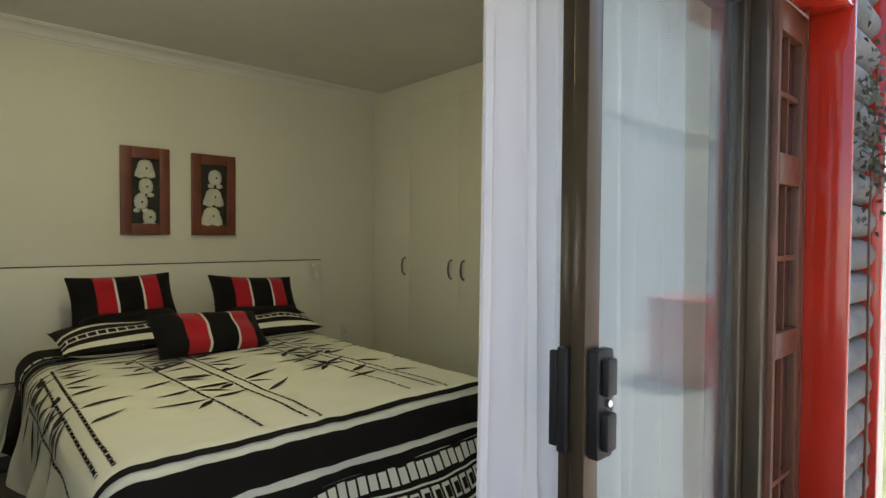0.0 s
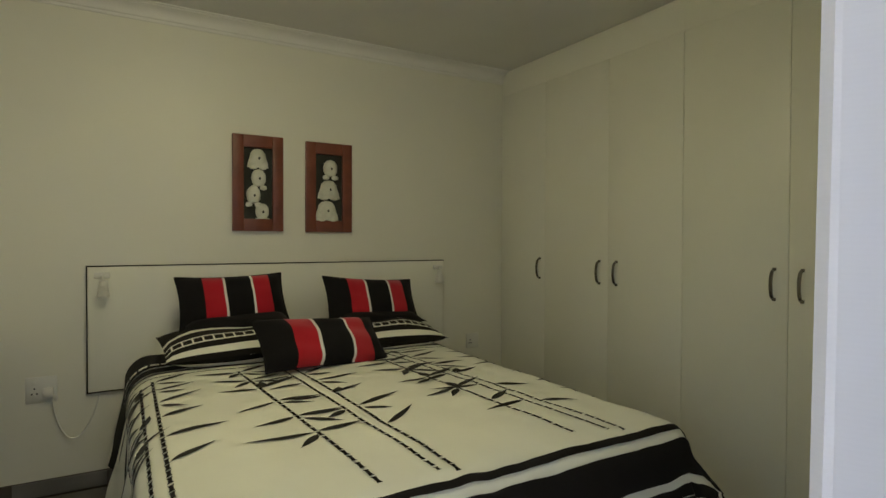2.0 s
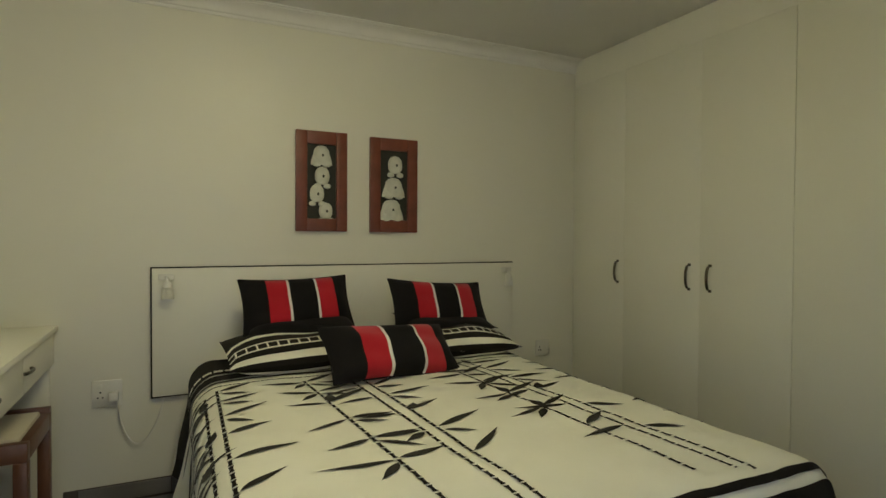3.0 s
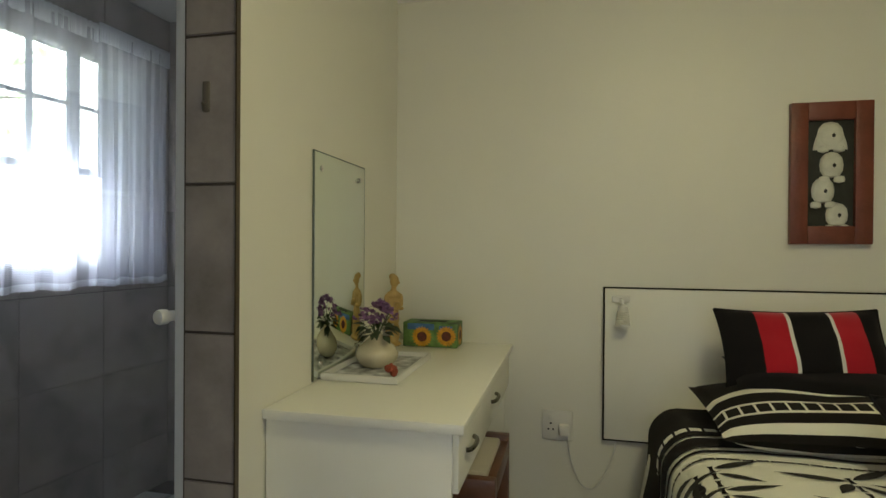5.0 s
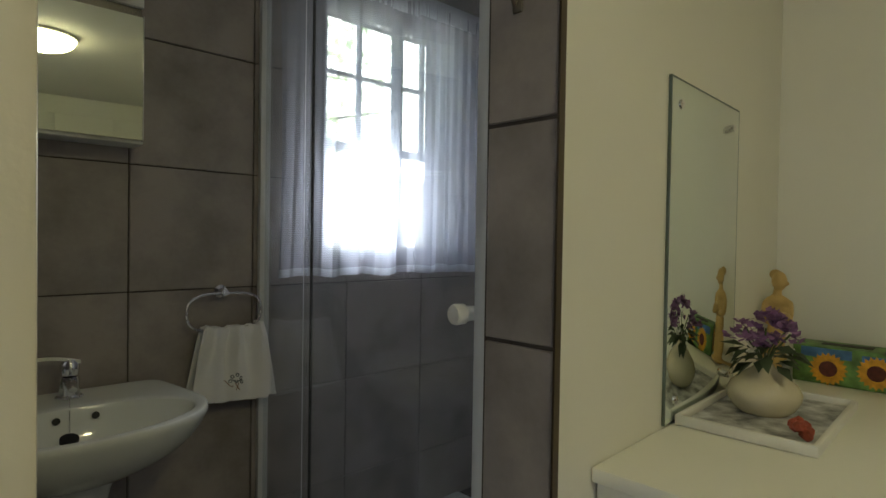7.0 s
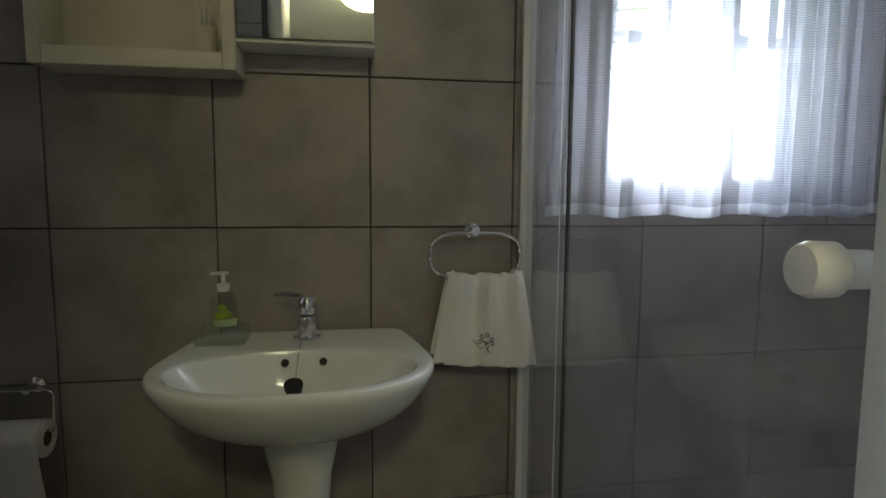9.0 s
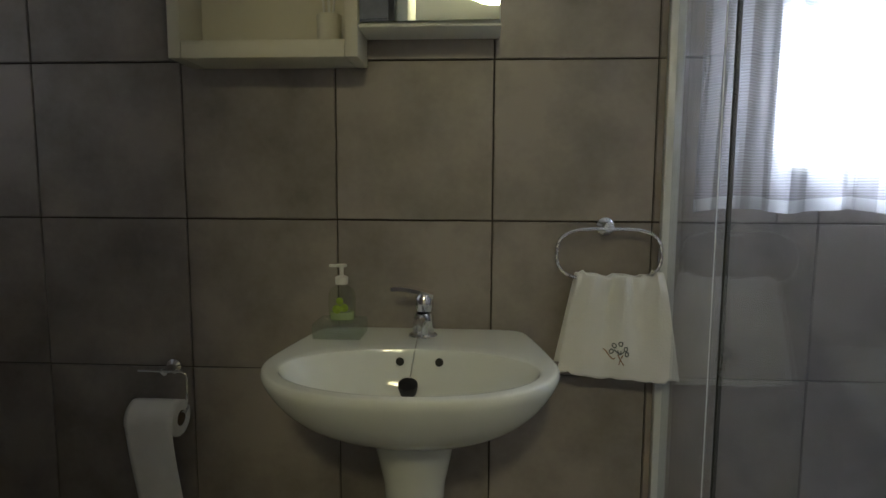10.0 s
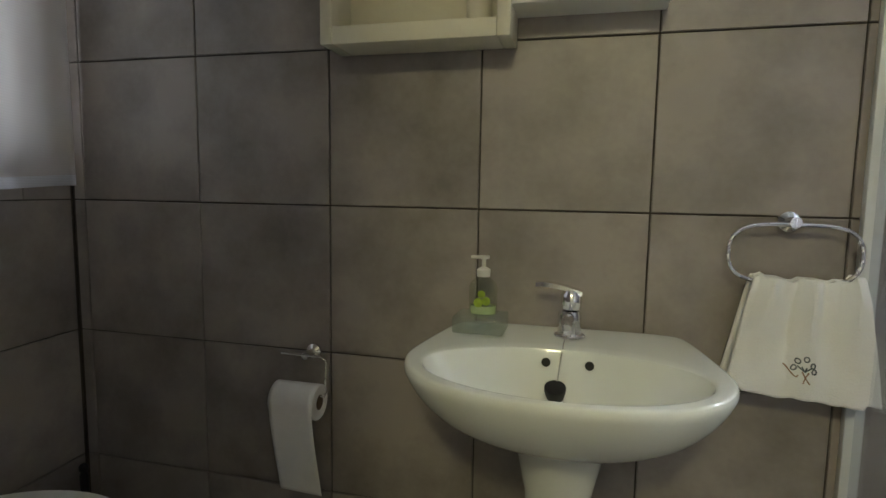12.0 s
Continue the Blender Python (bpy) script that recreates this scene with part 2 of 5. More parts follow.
def rod(bm, pts, r, seg=10, mi=0, closed=False, r2=None):
    """A round bar along points; the radius may run from r to r2."""
    pts = [Vector(p) for p in pts]
    n = len(pts)
    rings = []
    up = Vector((0.13, 0.21, 0.97))
    for i, p in enumerate(pts):
        a = pts[(i - 1) % n] if (closed or i) else p
        b = pts[(i + 1) % n] if (closed or i < n - 1) else p
        d = (b - a).normalized()
        s = d.cross(up)
        if s.length < 0.1:
            s = d.cross(Vector((1, 0, 0)))
        s.normalize()
        w = s.cross(d)
        rr = r if r2 is None else r + (r2 - r) * i / max(1, n - 1)
        rings.append([bm.verts.new(p + rr * (math.cos(2 * math.pi * k / seg) * s + math.sin(2 * math.pi * k / seg) * w)) for k in range(seg)])
    for i in range(n if closed else n - 1):
        a, b = rings[i], rings[(i + 1) % n]
        for k in range(seg):
            bm.faces.new((a[k], a[(k + 1) % seg], b[(k + 1) % seg], b[k])).material_index = mi
    if not closed:
        bm.faces.new(rings[0]).material_index = mi
        bm.faces.new(rings[-1]).material_index = mi
    return bm


def sheet(bm, us, vs, f, mi=None):
    """A surface f(u, v) over two lists of numbers."""
    g = [[bm.verts.new(f(u, v)) for v in vs] for u in us]
    for i in range(len(us) - 1):
        for j in range(len(vs) - 1):
            q = bm.faces.new((g[i][j], g[i + 1][j], g[i + 1][j + 1], g[i][j + 1]))
            if mi:
                q.material_index = mi((us[i] + us[i + 1]) / 2, (vs[j] + vs[j + 1]) / 2)
    return g


def span(a, b, n):
    return [a + (b - a) * i / n for i in range(n + 1)]


TILE_MESH = {}


def around(x0, x1, z0, z1, hole):
    """What is left of a tile round a window's opening."""
    if not hole or x1 <= hole[0] or x0 >= hole[1] or z1 <= hole[2] or z0 >= hole[3]:
        return [(x0, x1, z0, z1)]
    out = []
    if x0 < hole[0]:
        out.append((x0, hole[0], z0, z1))
    if x1 > hole[1]:
        out.append((hole[1], x1, z0, z1))
    a, b = max(x0, hole[0]), min(x1, hole[1])
    if z0 < hole[2]:
        out.append((a, b, z0, hole[2]))
    if z1 > hole[3]:
        out.append((a, b, hole[3], z1))
    return out


def tiles(wall, frame_m, xs, zs, m, gap=0.0042, thick=0.008, hole=None, name="tile"):
    """Tiles of one wall, each a piece, between joint lines xs and zs in the wall's own frame (its face is y = 0)."""
    inv = wall.matrix_world.inverted()
    rects = [r for a in zip(xs, xs[1:]) for b in zip(zs, zs[1:]) for r in around(*a, *b, hole)]
    for x0, x1, z0, z1 in rects:
        w, h = round(x1 - x0 - gap, 4), round(z1 - z0 - gap, 4)
        if w < 0.012 or h < 0.012:
            continue
        key = (w, h, m.name, thick)
        if key not in TILE_MESH:
            bm = bmesh.new()
            box(bm, 0, w, -thick, 0.0, 0, h)
            top = [e for e in bm.edges if all(v.co.y < -thick / 2 for v in e.verts)]
            bmesh.ops.bevel(bm, geom=top, offset=0.0016, segments=1, affect="EDGES")
            TILE_MESH[key] = mesh_of(name, bm, m, False)
        ob = new(name, TILE_MESH[key])
        ob.parent = wall
        ob.matrix_basis = inv @ frame_m @ Matrix.Translation((x0 + gap / 2, 0.001, z0 + gap / 2))

# ---- bedroom shell ----
bm = boxes((-0.145, 4.3, NORTH, 0.31, 0, CEIL_Z + 0.1))
wall_north = solo("wall_north", bm, PAINT, "cream-white painted plaster bedroom wall behind the bed", "wall", "structure")
bm = boxes((4.12, 4.3, -3.3, NORTH, 0, CEIL_Z + 0.1))
solo("wall_east", bm, PAINT, "cream-white plaster wall behind the wardrobes", "wall", "structure")
DOOR_L, DOOR_R, DOOR_T = 0.42, 2.66, 2.14
bm = boxes((-0.145, DOOR_L, -3.3, -3.1, 0, CEIL_Z + 0.1), (DOOR_R, 2.93, -3.3, -3.1, 0, 0.10), (DOOR_R, 2.93, -3.3, -3.1, 2.06, CEIL_Z + 0.1), (DOOR_R, 2.93, -3.2, -3.1, 0.10, 2.06), (2.93, 4.12, -3.3, -3.1, 0, CEIL_Z + 0.1), (DOOR_L, DOOR_R, -3.3, -3.1, DOOR_T, CEIL_Z + 0.1))
solo("wall_south", bm, PAINT, "cream-white plaster wall with the wide sliding door opening", "wall", "structure")
JAMB_N, JAMB_S, HEAD = -1.2, -1.878, 2.50
bm = boxes((-0.145, 0, JAMB_N, NORTH, 0, CEIL_Z + 0.1), (-0.145, 0, -3.1, JAMB_S - 0.02, 0, CEIL_Z + 0.1), (-0.145, 0, JAMB_S - 0.02, JAMB_N, HEAD, CEIL_Z + 0.1))
wall_partition = solo("wall_partition", bm, PAINT, "white plaster partition between bedroom and bathroom", "wall", "structure")
bm = boxes((-1.9, 4.3, -3.3, 0.42, CEIL_Z, CEIL_Z + 0.12))
solo("ceiling", bm, CEIL, "off-white painted ceiling with a slight texture", "ceiling", "structure")
bm = boxes((0.0, 4.12, -3.3, NORTH, -0.15, 0.0))
floor = solo("floor", bm, GROUT, "grey tiled bedroom floor", "floor", "structure")


def cornice(name, p0, p1, inward, label):
    """A coved plaster cornice along a wall's top, from p0 to p1."""
    prof = [(0.0, -0.085), (0.008, -0.085), (0.010, -0.070), (0.016, -0.066)]
    prof += [(0.018 + 0.044 * (1 - math.cos(a)), -0.062 + 0.044 * math.sin(a)) for a in span(0.1, 1.45, 6)]
    prof += [(0.066, -0.014), (0.068, -0.008), (0.080, -0.006), (0.080, 0.0), (0.0, 0.0)]
    bm = bmesh.new()
    ends = []
    for p in (p0, p1):
        ends.append([bm.verts.new((p[0] + inward[0] * a, p[1] + inward[1] * a, CEIL_Z + b)) for a, b in prof])
    k = len(prof)
    for i in range(k):
        bm.faces.new((ends[0][i], ends[0][(i + 1) % k], ends[1][(i + 1) % k], ends[1][i]))
    bm.faces.new(ends[0])
    bm.faces.new(ends[1])
    return solo(name, bm, PLASTER, label, "cornice", "structure")


cornice("trim_cornice_north", (0.0, NORTH), (WARD_X, NORTH), (0, -1), "white moulded plaster cornice along the bedroom ceiling")
cornice("trim_cornice_west", (0.0, NORTH - 0.08), (0.0, -3.1), (1, 0), "white moulded plaster cornice along the partition")
cornice("trim_cornice_south", (0.08, -3.1), (WARD_X, -3.1), (0, 1), "white moulded plaster cornice above the sliding door")

# skirting of cut floor tiles
bm = boxes((0.56, WARD_X, NORTH - 0.006, NORTH, 0, 0.088))
skirting = solo("baseboard_north", bm, GROUT, "dark grey cut-tile skirting at the foot of the wall", "skirting", "structure")

# bathroom door frame, cream painted wood
door_frame = thing("door_frame_1", "cream painted wooden door frame of the bathroom opening", "door frame", (0, JAMB_S, 0), kind="structure")
part("jamb", boxes((-0.155, 0.012, JAMB_S - 0.05, JAMB_S, 0, HEAD + 0.02), bevel=0.004), CREAM_WOOD, door_frame)
part("architrave", boxes((0.0, 0.016, JAMB_S - 0.11, JAMB_S - 0.052, 0, HEAD + 0.08), bevel=0.004), CREAM_WOOD, door_frame)
part("head", boxes((-0.155, 0.012, JAMB_S, JAMB_N, HEAD - 0.04, HEAD), bevel=0.004), CREAM_WOOD, door_frame)

# ---- bathroom shell ----
U0, U1 = -1.64, 1.61
WIN = (0.70, 1.42, 1.20, 2.24)
bm = boxes((U0 - 0.25, WIN[0], 0, 0.22, 0, CEIL_Z), (WIN[1], U1 + 0.25, 0, 0.22, 0, CEIL_Z), (WIN[0], WIN[1], 0, 0.22, 0, WIN[2]), (WIN[0], WIN[1], 0, 0.22, WIN[3], CEIL_Z))
wall_west = solo("wall_west", bm, GROUT, "bathroom wall of large mottled grey-brown tiles with dark joints", "wall", "structure", WEST)
bm = boxes((-1.8, -0.155, 0.215, 0.42, 0, CEIL_Z))
wall_shower = solo("wall_shower_north", bm, GROUT, "grey tiled end wall of the shower", "wall", "structure")
S_WIN = (-1.36, -0.62, 1.22, 2.12)
bm = boxes((-1.8, S_WIN[0], -3.25, -3.05, 0, CEIL_Z), (S_WIN[1], -0.145, -3.25, -3.05, 0, CEIL_Z), (S_WIN[0], S_WIN[1], -3.25, -3.05, 0, S_WIN[2]), (S_WIN[0], S_WIN[1], -3.25, -3.05, S_WIN[3], CEIL_Z))
wall_bath_south = solo("wall_bathroom_south", bm, GROUT, "grey-brown tiled bathroom wall with a curtained window", "wall", "structure")
bm = boxes((-1.75, -0.145, -3.05, -1.17, -0.15, 0.0), (-1.75, -0.145, -1.17, 0.215, -0.15, 0.02))
floor_bath = solo("floor_bathroom", bm, GROUT, "tiled bathroom and shower floor", "floor", "structure")
bm = boxes((-0.155, -0.146, JAMB_N, 0.215, 0, CEIL_Z), (-0.155, -0.146, -3.05, JAMB_S - 0.06, 0, CEIL_Z))
wall_bath_east = solo("wall_bathroom_east", bm, GROUT, "tiled bathroom side of the partition", "wall", "structure")
bm = boxes((-0.146, 0.0, JAMB_N - 0.006, JAMB_N - 0.0005, 0, HEAD - 0.045))
wall_jamb = solo("wall_jamb", bm, GROUT, "end of the partition faced with large grey-brown tiles", "wall", "structure")

# ---- bedroom: wardrobes ----


def bow_handle(name, parent, x, y, z, half=0.066, label="curved dark nickel bow handle"):
    bm = bmesh.new()
    pts = [(x - 0.004 - 0.028 * math.cos(a) ** 0.8, y, z + half * math.sin(a)) for a in span(-1.5, 1.5, 12)]
    g = []
    for i, p in enumerate(pts):
        w = 0.0065
        t = 0.0035
        g.append([bm.verts.new((p[0] + dx, p[1] + dy, p[2])) for dx, dy in ((-t, -w), (t, -w), (t, w), (-t, w))])
    for a, b in zip(g, g[1:]):
        for k in range(4):
            bm.faces.new((a[k], a[(k + 1) % 4], b[(k + 1) % 4], b[k]))
    bm.faces.new(g[0])
    bm.faces.new(g[-1])
    for s in (-1, 1):
        box(bm, x - 0.007, x, y - 0.007, y + 0.007, z + s * half - 0.007, z + s * half + 0.007)
    return part(name, bm, DARK_STEEL, parent, label)


SEAMS = [NORTH - 0.004, -0.428, -0.985, -1.481, -2.003, -2.53, -3.06]
HANDLE_Y = [-0.38, -0.921, -1.052, -1.945, -2.062, -2.59]
GAPS = [0.0006, 0.0005, 0.0001, 0.0013, 0.0016, 0.0010, 0.001]
UNITS = [(0, 1), (1, 3), (3, 5), (5, 6)]
for n, (a, b) in enumerate(UNITS):
    y1, y0 = SEAMS[a], SEAMS[b]
    w = thing("wardrobe", ("white melamine built-in wardrobe with one door beside the bed wall", "white melamine built-in wardrobe, two tall doors with paired bow handles",
              "white melamine built-in wardrobe, two tall doors opposite the bed's foot", "white melamine built-in wardrobe, single end door near the curtain")[n], "wardrobe", (WARD_X + 0.28, (y0 + y1) / 2, 0), group="built-in wardrobes")
    bm = boxes((WARD_X + 0.02, 4.115, y0 + 0.001, y1 - 0.001, 0.0, CEIL_Z - 0.004))
    part("carcass", bm, MELA_EDGE, w, "pale grey cabinet body")
    bm = boxes((WARD_X + 0.012, WARD_X + 0.0195, y0 + 0.001, y1 - 0.001, 0.0, 0.088))
    part("plinth", bm, MELAMINE, w)
    part("top_panel", boxes((WARD_X + 0.0005, WARD_X + 0.0195, y0 + 0.0002, y1 - 0.0002, 2.3478, CEIL_Z - 0.004)), MELAMINE, w, "fixed white panel above the doors")
    for k in range(a, b):
        bm = boxes((WARD_X, WARD_X + 0.018, SEAMS[k + 1] + GAPS[k + 1], SEAMS[k] - GAPS[k], 0.092, 2.347), bevel=0.0004)
        d = part("door", bm, MELAMINE, w)
        bow_handle("handle", d, WARD_X, HANDLE_Y[k], 1.095)

# ---- bedroom: headboard and bed ----
hb = thing("headboard", "white melamine headboard panel with thin dark edging, fixed to the wall", "headboard", (1.98, 0.04, 0.8))
part("panel", boxes((0.936, 3.032, NORTH - 0.022, NORTH - 0.001, 0.500, 1.140), bevel=0.002), MELAMINE, hb)
part("edging", boxes((0.930, 3.036, NORTH - 0.024, NORTH - 0.003, 1.1405, 1.1455), (0.930, 0.9355, NORTH - 0.024, NORTH - 0.003, 0.495, 1.1405), (0.930, 3.036, NORTH - 0.0235, NORTH - 0.003, 0.4945, 0.4995)), INK_BROWN, hb, "thin dark edging strip")

BX0, BX1, BY0, BY1, BTOP = 1.10, 2.74, 0.02, -2.17, 0.685
bed = thing("bed", "double bed base with mattress, standing against the headboard", "bed", (1.88, -1.05, 0))
part("base", boxes((BX0 + 0.05, BX1 - 0.05, BY1 + 0.06, BY0, 0.09, 0.36), bevel=0.02), BLACK_CLOTH, bed, "black upholstered bed base")
part("mattress", boxes((BX0 + 0.04, BX1 - 0.04, BY1 + 0.05, BY0, 0.361, BTOP - 0.03), bevel=0.05), DUVET, bed)
for x in (BX0 + 0.15, BX1 - 0.15):
    for y in (BY1 + 0.15, BY0 - 0.12):
        bm = bmesh.new()
        lathe(bm, [(0.03, 0), (0.035, 0.09)], (x, y, 0), 14)
        part("leg", bm, BLACK_PLASTIC, bed)

RAD = 0.11
QX0, QX1, QY = BX0 + RAD, BX1 - RAD, BY1 + RAD


def drape(s, t, lift=0.0):
    """Where the point (s, t) of the flat cloth comes to lie: on the bed, round its edge, or hanging."""
    qx, qy = min(max(s, QX0), QX1), max(t, QY)
    dx, dy = s - qx, t - qy
    d = math.hypot(dx, dy)
    soft = 0.006 * noise.noise((s * 3.1, t * 3.1, 0.3)) + 0.003 * noise.noise((s * 9, t * 9, 4.0))
    edge = 0.012 * (1 - min(1, (min(s - BX0, BX1 - s, t - BY1) if min(s - BX0, BX1 - s, t - BY1) > 0 else 0) / 0.25))
    z = BTOP + 0.006 - edge + soft
    if d < 1e-9:
        return Vector((s, t, z + lift))
    ux, uy = dx / d, dy / d
    a = min(d / RAD, math.pi / 2)
    rest = max(0.0, d - RAD * math.pi / 2)
    out = (RAD + lift) * math.sin(a) + rest * (0.75 if ux > 0.25 and uy < -0.25 else 0.50 if ux > 0 else 0.55 if uy < -0.5 else 0.12)
    run = s * abs(uy) + t * abs(ux)
    wave = rest * 0.11 * math.sin(run * 15 + 1.7 * math.sin(run * 4.3) + 2.0 * abs(ux * uy)) + rest * 0.05 * noise.noise((s * 6, t * 6, 2))
    out += wave
    return Vector((qx + ux * out, qy + uy * out, z - RAD + (RAD + lift) * math.cos(a) - rest))


duvet = thing("duvet", "white duvet with black bamboo print and striped foot border", "duvet", (1.88, -1.05, 0.69))
HEM = 0.52
bm = bmesh.new()
sheet(bm, span(BX0 - 0.42, BX1 + 0.42, 100), span(-0.10, BY1 - HEM, 110), drape)
part("cover", bm, DUVET, duvet)


def band(bm, s0, s1, t0, t1, ns=60, nt=1, lift=0.0036, wob=0.0):
    def f(s, t):
        w = wob * noise.noise((s * 14, t * 14, 7.0)) if wob else 0
        return drape(s + (w if s1 - s0 < t0 - t1 else 0), t + (w if s1 - s0 >= t0 - t1 else 0), lift)
    sheet(bm, span(s0, s1, ns), span(t0, t1, nt), f)


def dashes(bm, s0, t0, s1, t1, width, step=0.046, fill=0.80, lift=0.0024):
    """A broken stroke, each dash waisted like a bamboo joint."""
    length = math.hypot(s1 - s0, t1 - t0)
    ex, ey = (s1 - s0) / length, (t1 - t0) / length
    k = 0.0
    while k < length:
        e = min(length, k + step * fill)
        us = span(k, e, 4)
        ws = [1.25, 0.8, 0.7, 0.8, 1.25]
        g = []
        for u, w in zip(us, ws):
            w *= width / 2
            g.append([bm.verts.new(drape(s0 + ex * u - ey * q, t0 + ey * u + ex * q, lift)) for q in (-w, w)])
        for a, b in zip(g, g[1:]):
            bm.faces.new((a[0], b[0], b[1], a[1]))
        k += step * (0.9 + 0.2 * random.random())


def leaf(bm, s, t, ang, length, width, lift=0.0028):
    ex, ey = math.cos(ang), math.sin(ang)
    bend = random.uniform(-0.10, 0.10)
    g = []
    for u in span(0, 1, 8):
        w = width / 2 * (math.sin(math.pi * u ** 0.72) ** 1.15 if 0 < u < 1 else 0.02)
        c = bend * length * u * u
        g.append([bm.verts.new(drape(s + ex * length * u - ey * (c + q), t + ey * length * u + ex * (c + q), lift)) for q in (-w, w)])
    for a, b in zip(g, g[1:]):
        bm.faces.new((a[0], b[0], b[1], a[1]))


# foot and head borders
bm = bmesh.new()
S0, S1 = BX0 - 0.42, BX1 + 0.42
for t0, t1 in ((-2.105, -2.128), (-2.158, -2.262), (-2.285, -2.315)):
    band(bm, S0, S1, t0, t1, 110, 3, wob=0.006)
band(bm, S0, S1, -2.315, -2.56, 110, 8, 0.0036)
band(bm, S0, S1, -2.585, -2.66, 110, 4, 0.0036)
for t0, t1 in ((-0.44, -0.53), (-0.555, -0.575), (-0.101, -0.42)):
    band(bm, S0, S1, t0, t1, 110, 2, wob=0.006)
tagged(part("border_print", bm, INK, duvet, "black printed border stripes"), kind="stuff")
bm = bmesh.new()
random.seed(4)
for row, h, cell in ((-2.325, 0.052, 0.042), (-2.415, 0.060, 0.050)):
    s = S0
    while s < S1:
        band(bm, s, s + cell * 0.78, row + random.uniform(-0.004, 0.004), row - h + random.uniform(-0.004, 0.004), 2, 2, 0.0056)
        s += cell
band(bm, S0, S1, -2.395, -2.402, 110, 1, 0.0056, 0.004)
band(bm, S0, S1, -2.495, -2.503, 110, 1, 0.0056, 0.004)
s = S0
while s < S1:
    band(bm, s, s + 0.038, -0.345, -0.378, 2, 1, 0.0056)
    s += 0.047
tagged(part("ladder_print", bm, DUVET, duvet, "white ladder print on the black border"), kind="stuff")
bm = bmesh.new()
s = S0
while s < S1:
    band(bm, s + 0.010, s + 0.036, -2.425, -2.464, 2, 1, 0.0070)
    s += 0.050
tagged(part("ladder_fill", bm, INK, duvet, "black squares of the ladder print"), kind="stuff")

# bamboo canes and leaves
bm = bmesh.new()
dashes(bm, S0, -0.628, S1, -0.628, 0.012, 0.036, 0.84)
CANES = [(1.53, -0.70, 1.62, -2.06, 1), (1.76, -0.72, 1.83, -2.085, 2), (2.18, -0.70, 2.285, -2.03, 1), (2.32, -0.66, 2.45, -2.085, 2), (1.19, -0.68, 1.17, -2.07, 2), (1.02, -0.78, 1.00, -1.9, 1), (2.75, -0.75, 2.78, -2.0, 1)]
for s0, t0, s1, t1, double in CANES:
    dashes(bm, s0, t0, s1, t1, 0.0130 if double == 2 else 0.014)
    if double == 2:
        dashes(bm, s0 - 0.048, t0 - 0.03, s1 - 0.048, t1 + 0.02, 0.0130)
tagged(part("cane_print", bm, INK, duvet, "black dashed bamboo canes"), kind="stuff")
bm = bmesh.new()
random.seed(11)
for s0, t0, s1, t1, double in CANES:
    for f in (0.01, 0.12, 0.25, 0.39, 0.54, 0.70):
        f += random.uniform(-0.015, 0.015)
        s, t = s0 + (s1 - s0) * f, t0 + (t1 - t0) * f
        left = s - (0.048 if double == 2 else 0)
        many = random.random()
        if many < 0.85 or f < 0.3:
            leaf(bm, s + 0.008, t, random.uniform(0.05, 0.65), random.uniform(0.14, 0.23), random.uniform(0.026, 0.036))
        if many > 0.2 or f < 0.3:
            leaf(bm, left - 0.008, t - 0.01, math.pi + random.uniform(-0.25, 0.45), random.uniform(0.13, 0.22), random.uniform(0.024, 0.034))
        if many > 0.45:
            leaf(bm, s + 0.012, t - 0.035, random.uniform(-0.75, -0.2), random.uniform(0.10, 0.16), random.uniform(0.025, 0.034))
        if many < 0.55 and f < 0.65:
            leaf(bm, random.choice((s + 0.01, left - 0.01)), t, random.uniform(1.1, 2.0), random.uniform(0.07, 0.10), 0.042)
        if 0.3 < many < 0.75:
            leaf(bm, left - 0.006, t - 0.03, math.pi + random.uniform(0.5, 1.0), random.uniform(0.09, 0.13), 0.032)
tagged(part("leaf_print", bm, INK_BROWN, duvet, "dark bamboo leaf print"), kind="stuff")


def cushion_mesh(bm, length, height, thick, ucuts, vcuts, material, pinch=0.10):
    """A filled cushion in its own frame: x along, z up, y through; pulled-out corners."""
    us, vs = sorted(ucuts), sorted(vcuts)
    for side in (-1, 1):
        def f(u, v):
            e = max(0.0, (1 - abs(u) ** 2.6)) ** 0.6 * max(0.0, (1 - abs(v) ** 2.6)) ** 0.6
            draw = 1 - pinch * (1 - abs(u) ** 2) * abs(v) ** 2
            drawx = 1 - pinch * 0.5 * (1 - abs(v) ** 2) * abs(u) ** 2
            bulge = 0.03 * noise.noise((u * 2 + side, v * 2, length * 9)) * e
            return Vector((u * length / 2 * drawx, side * (thick / 2 * e + bulge * 0.5) + 0.0005 * side, v * height / 2 * draw))
        sheet(bm, us, vs, f, material)
    bmesh.ops.remove_doubles(bm, verts=bm.verts, dist=0.0012)


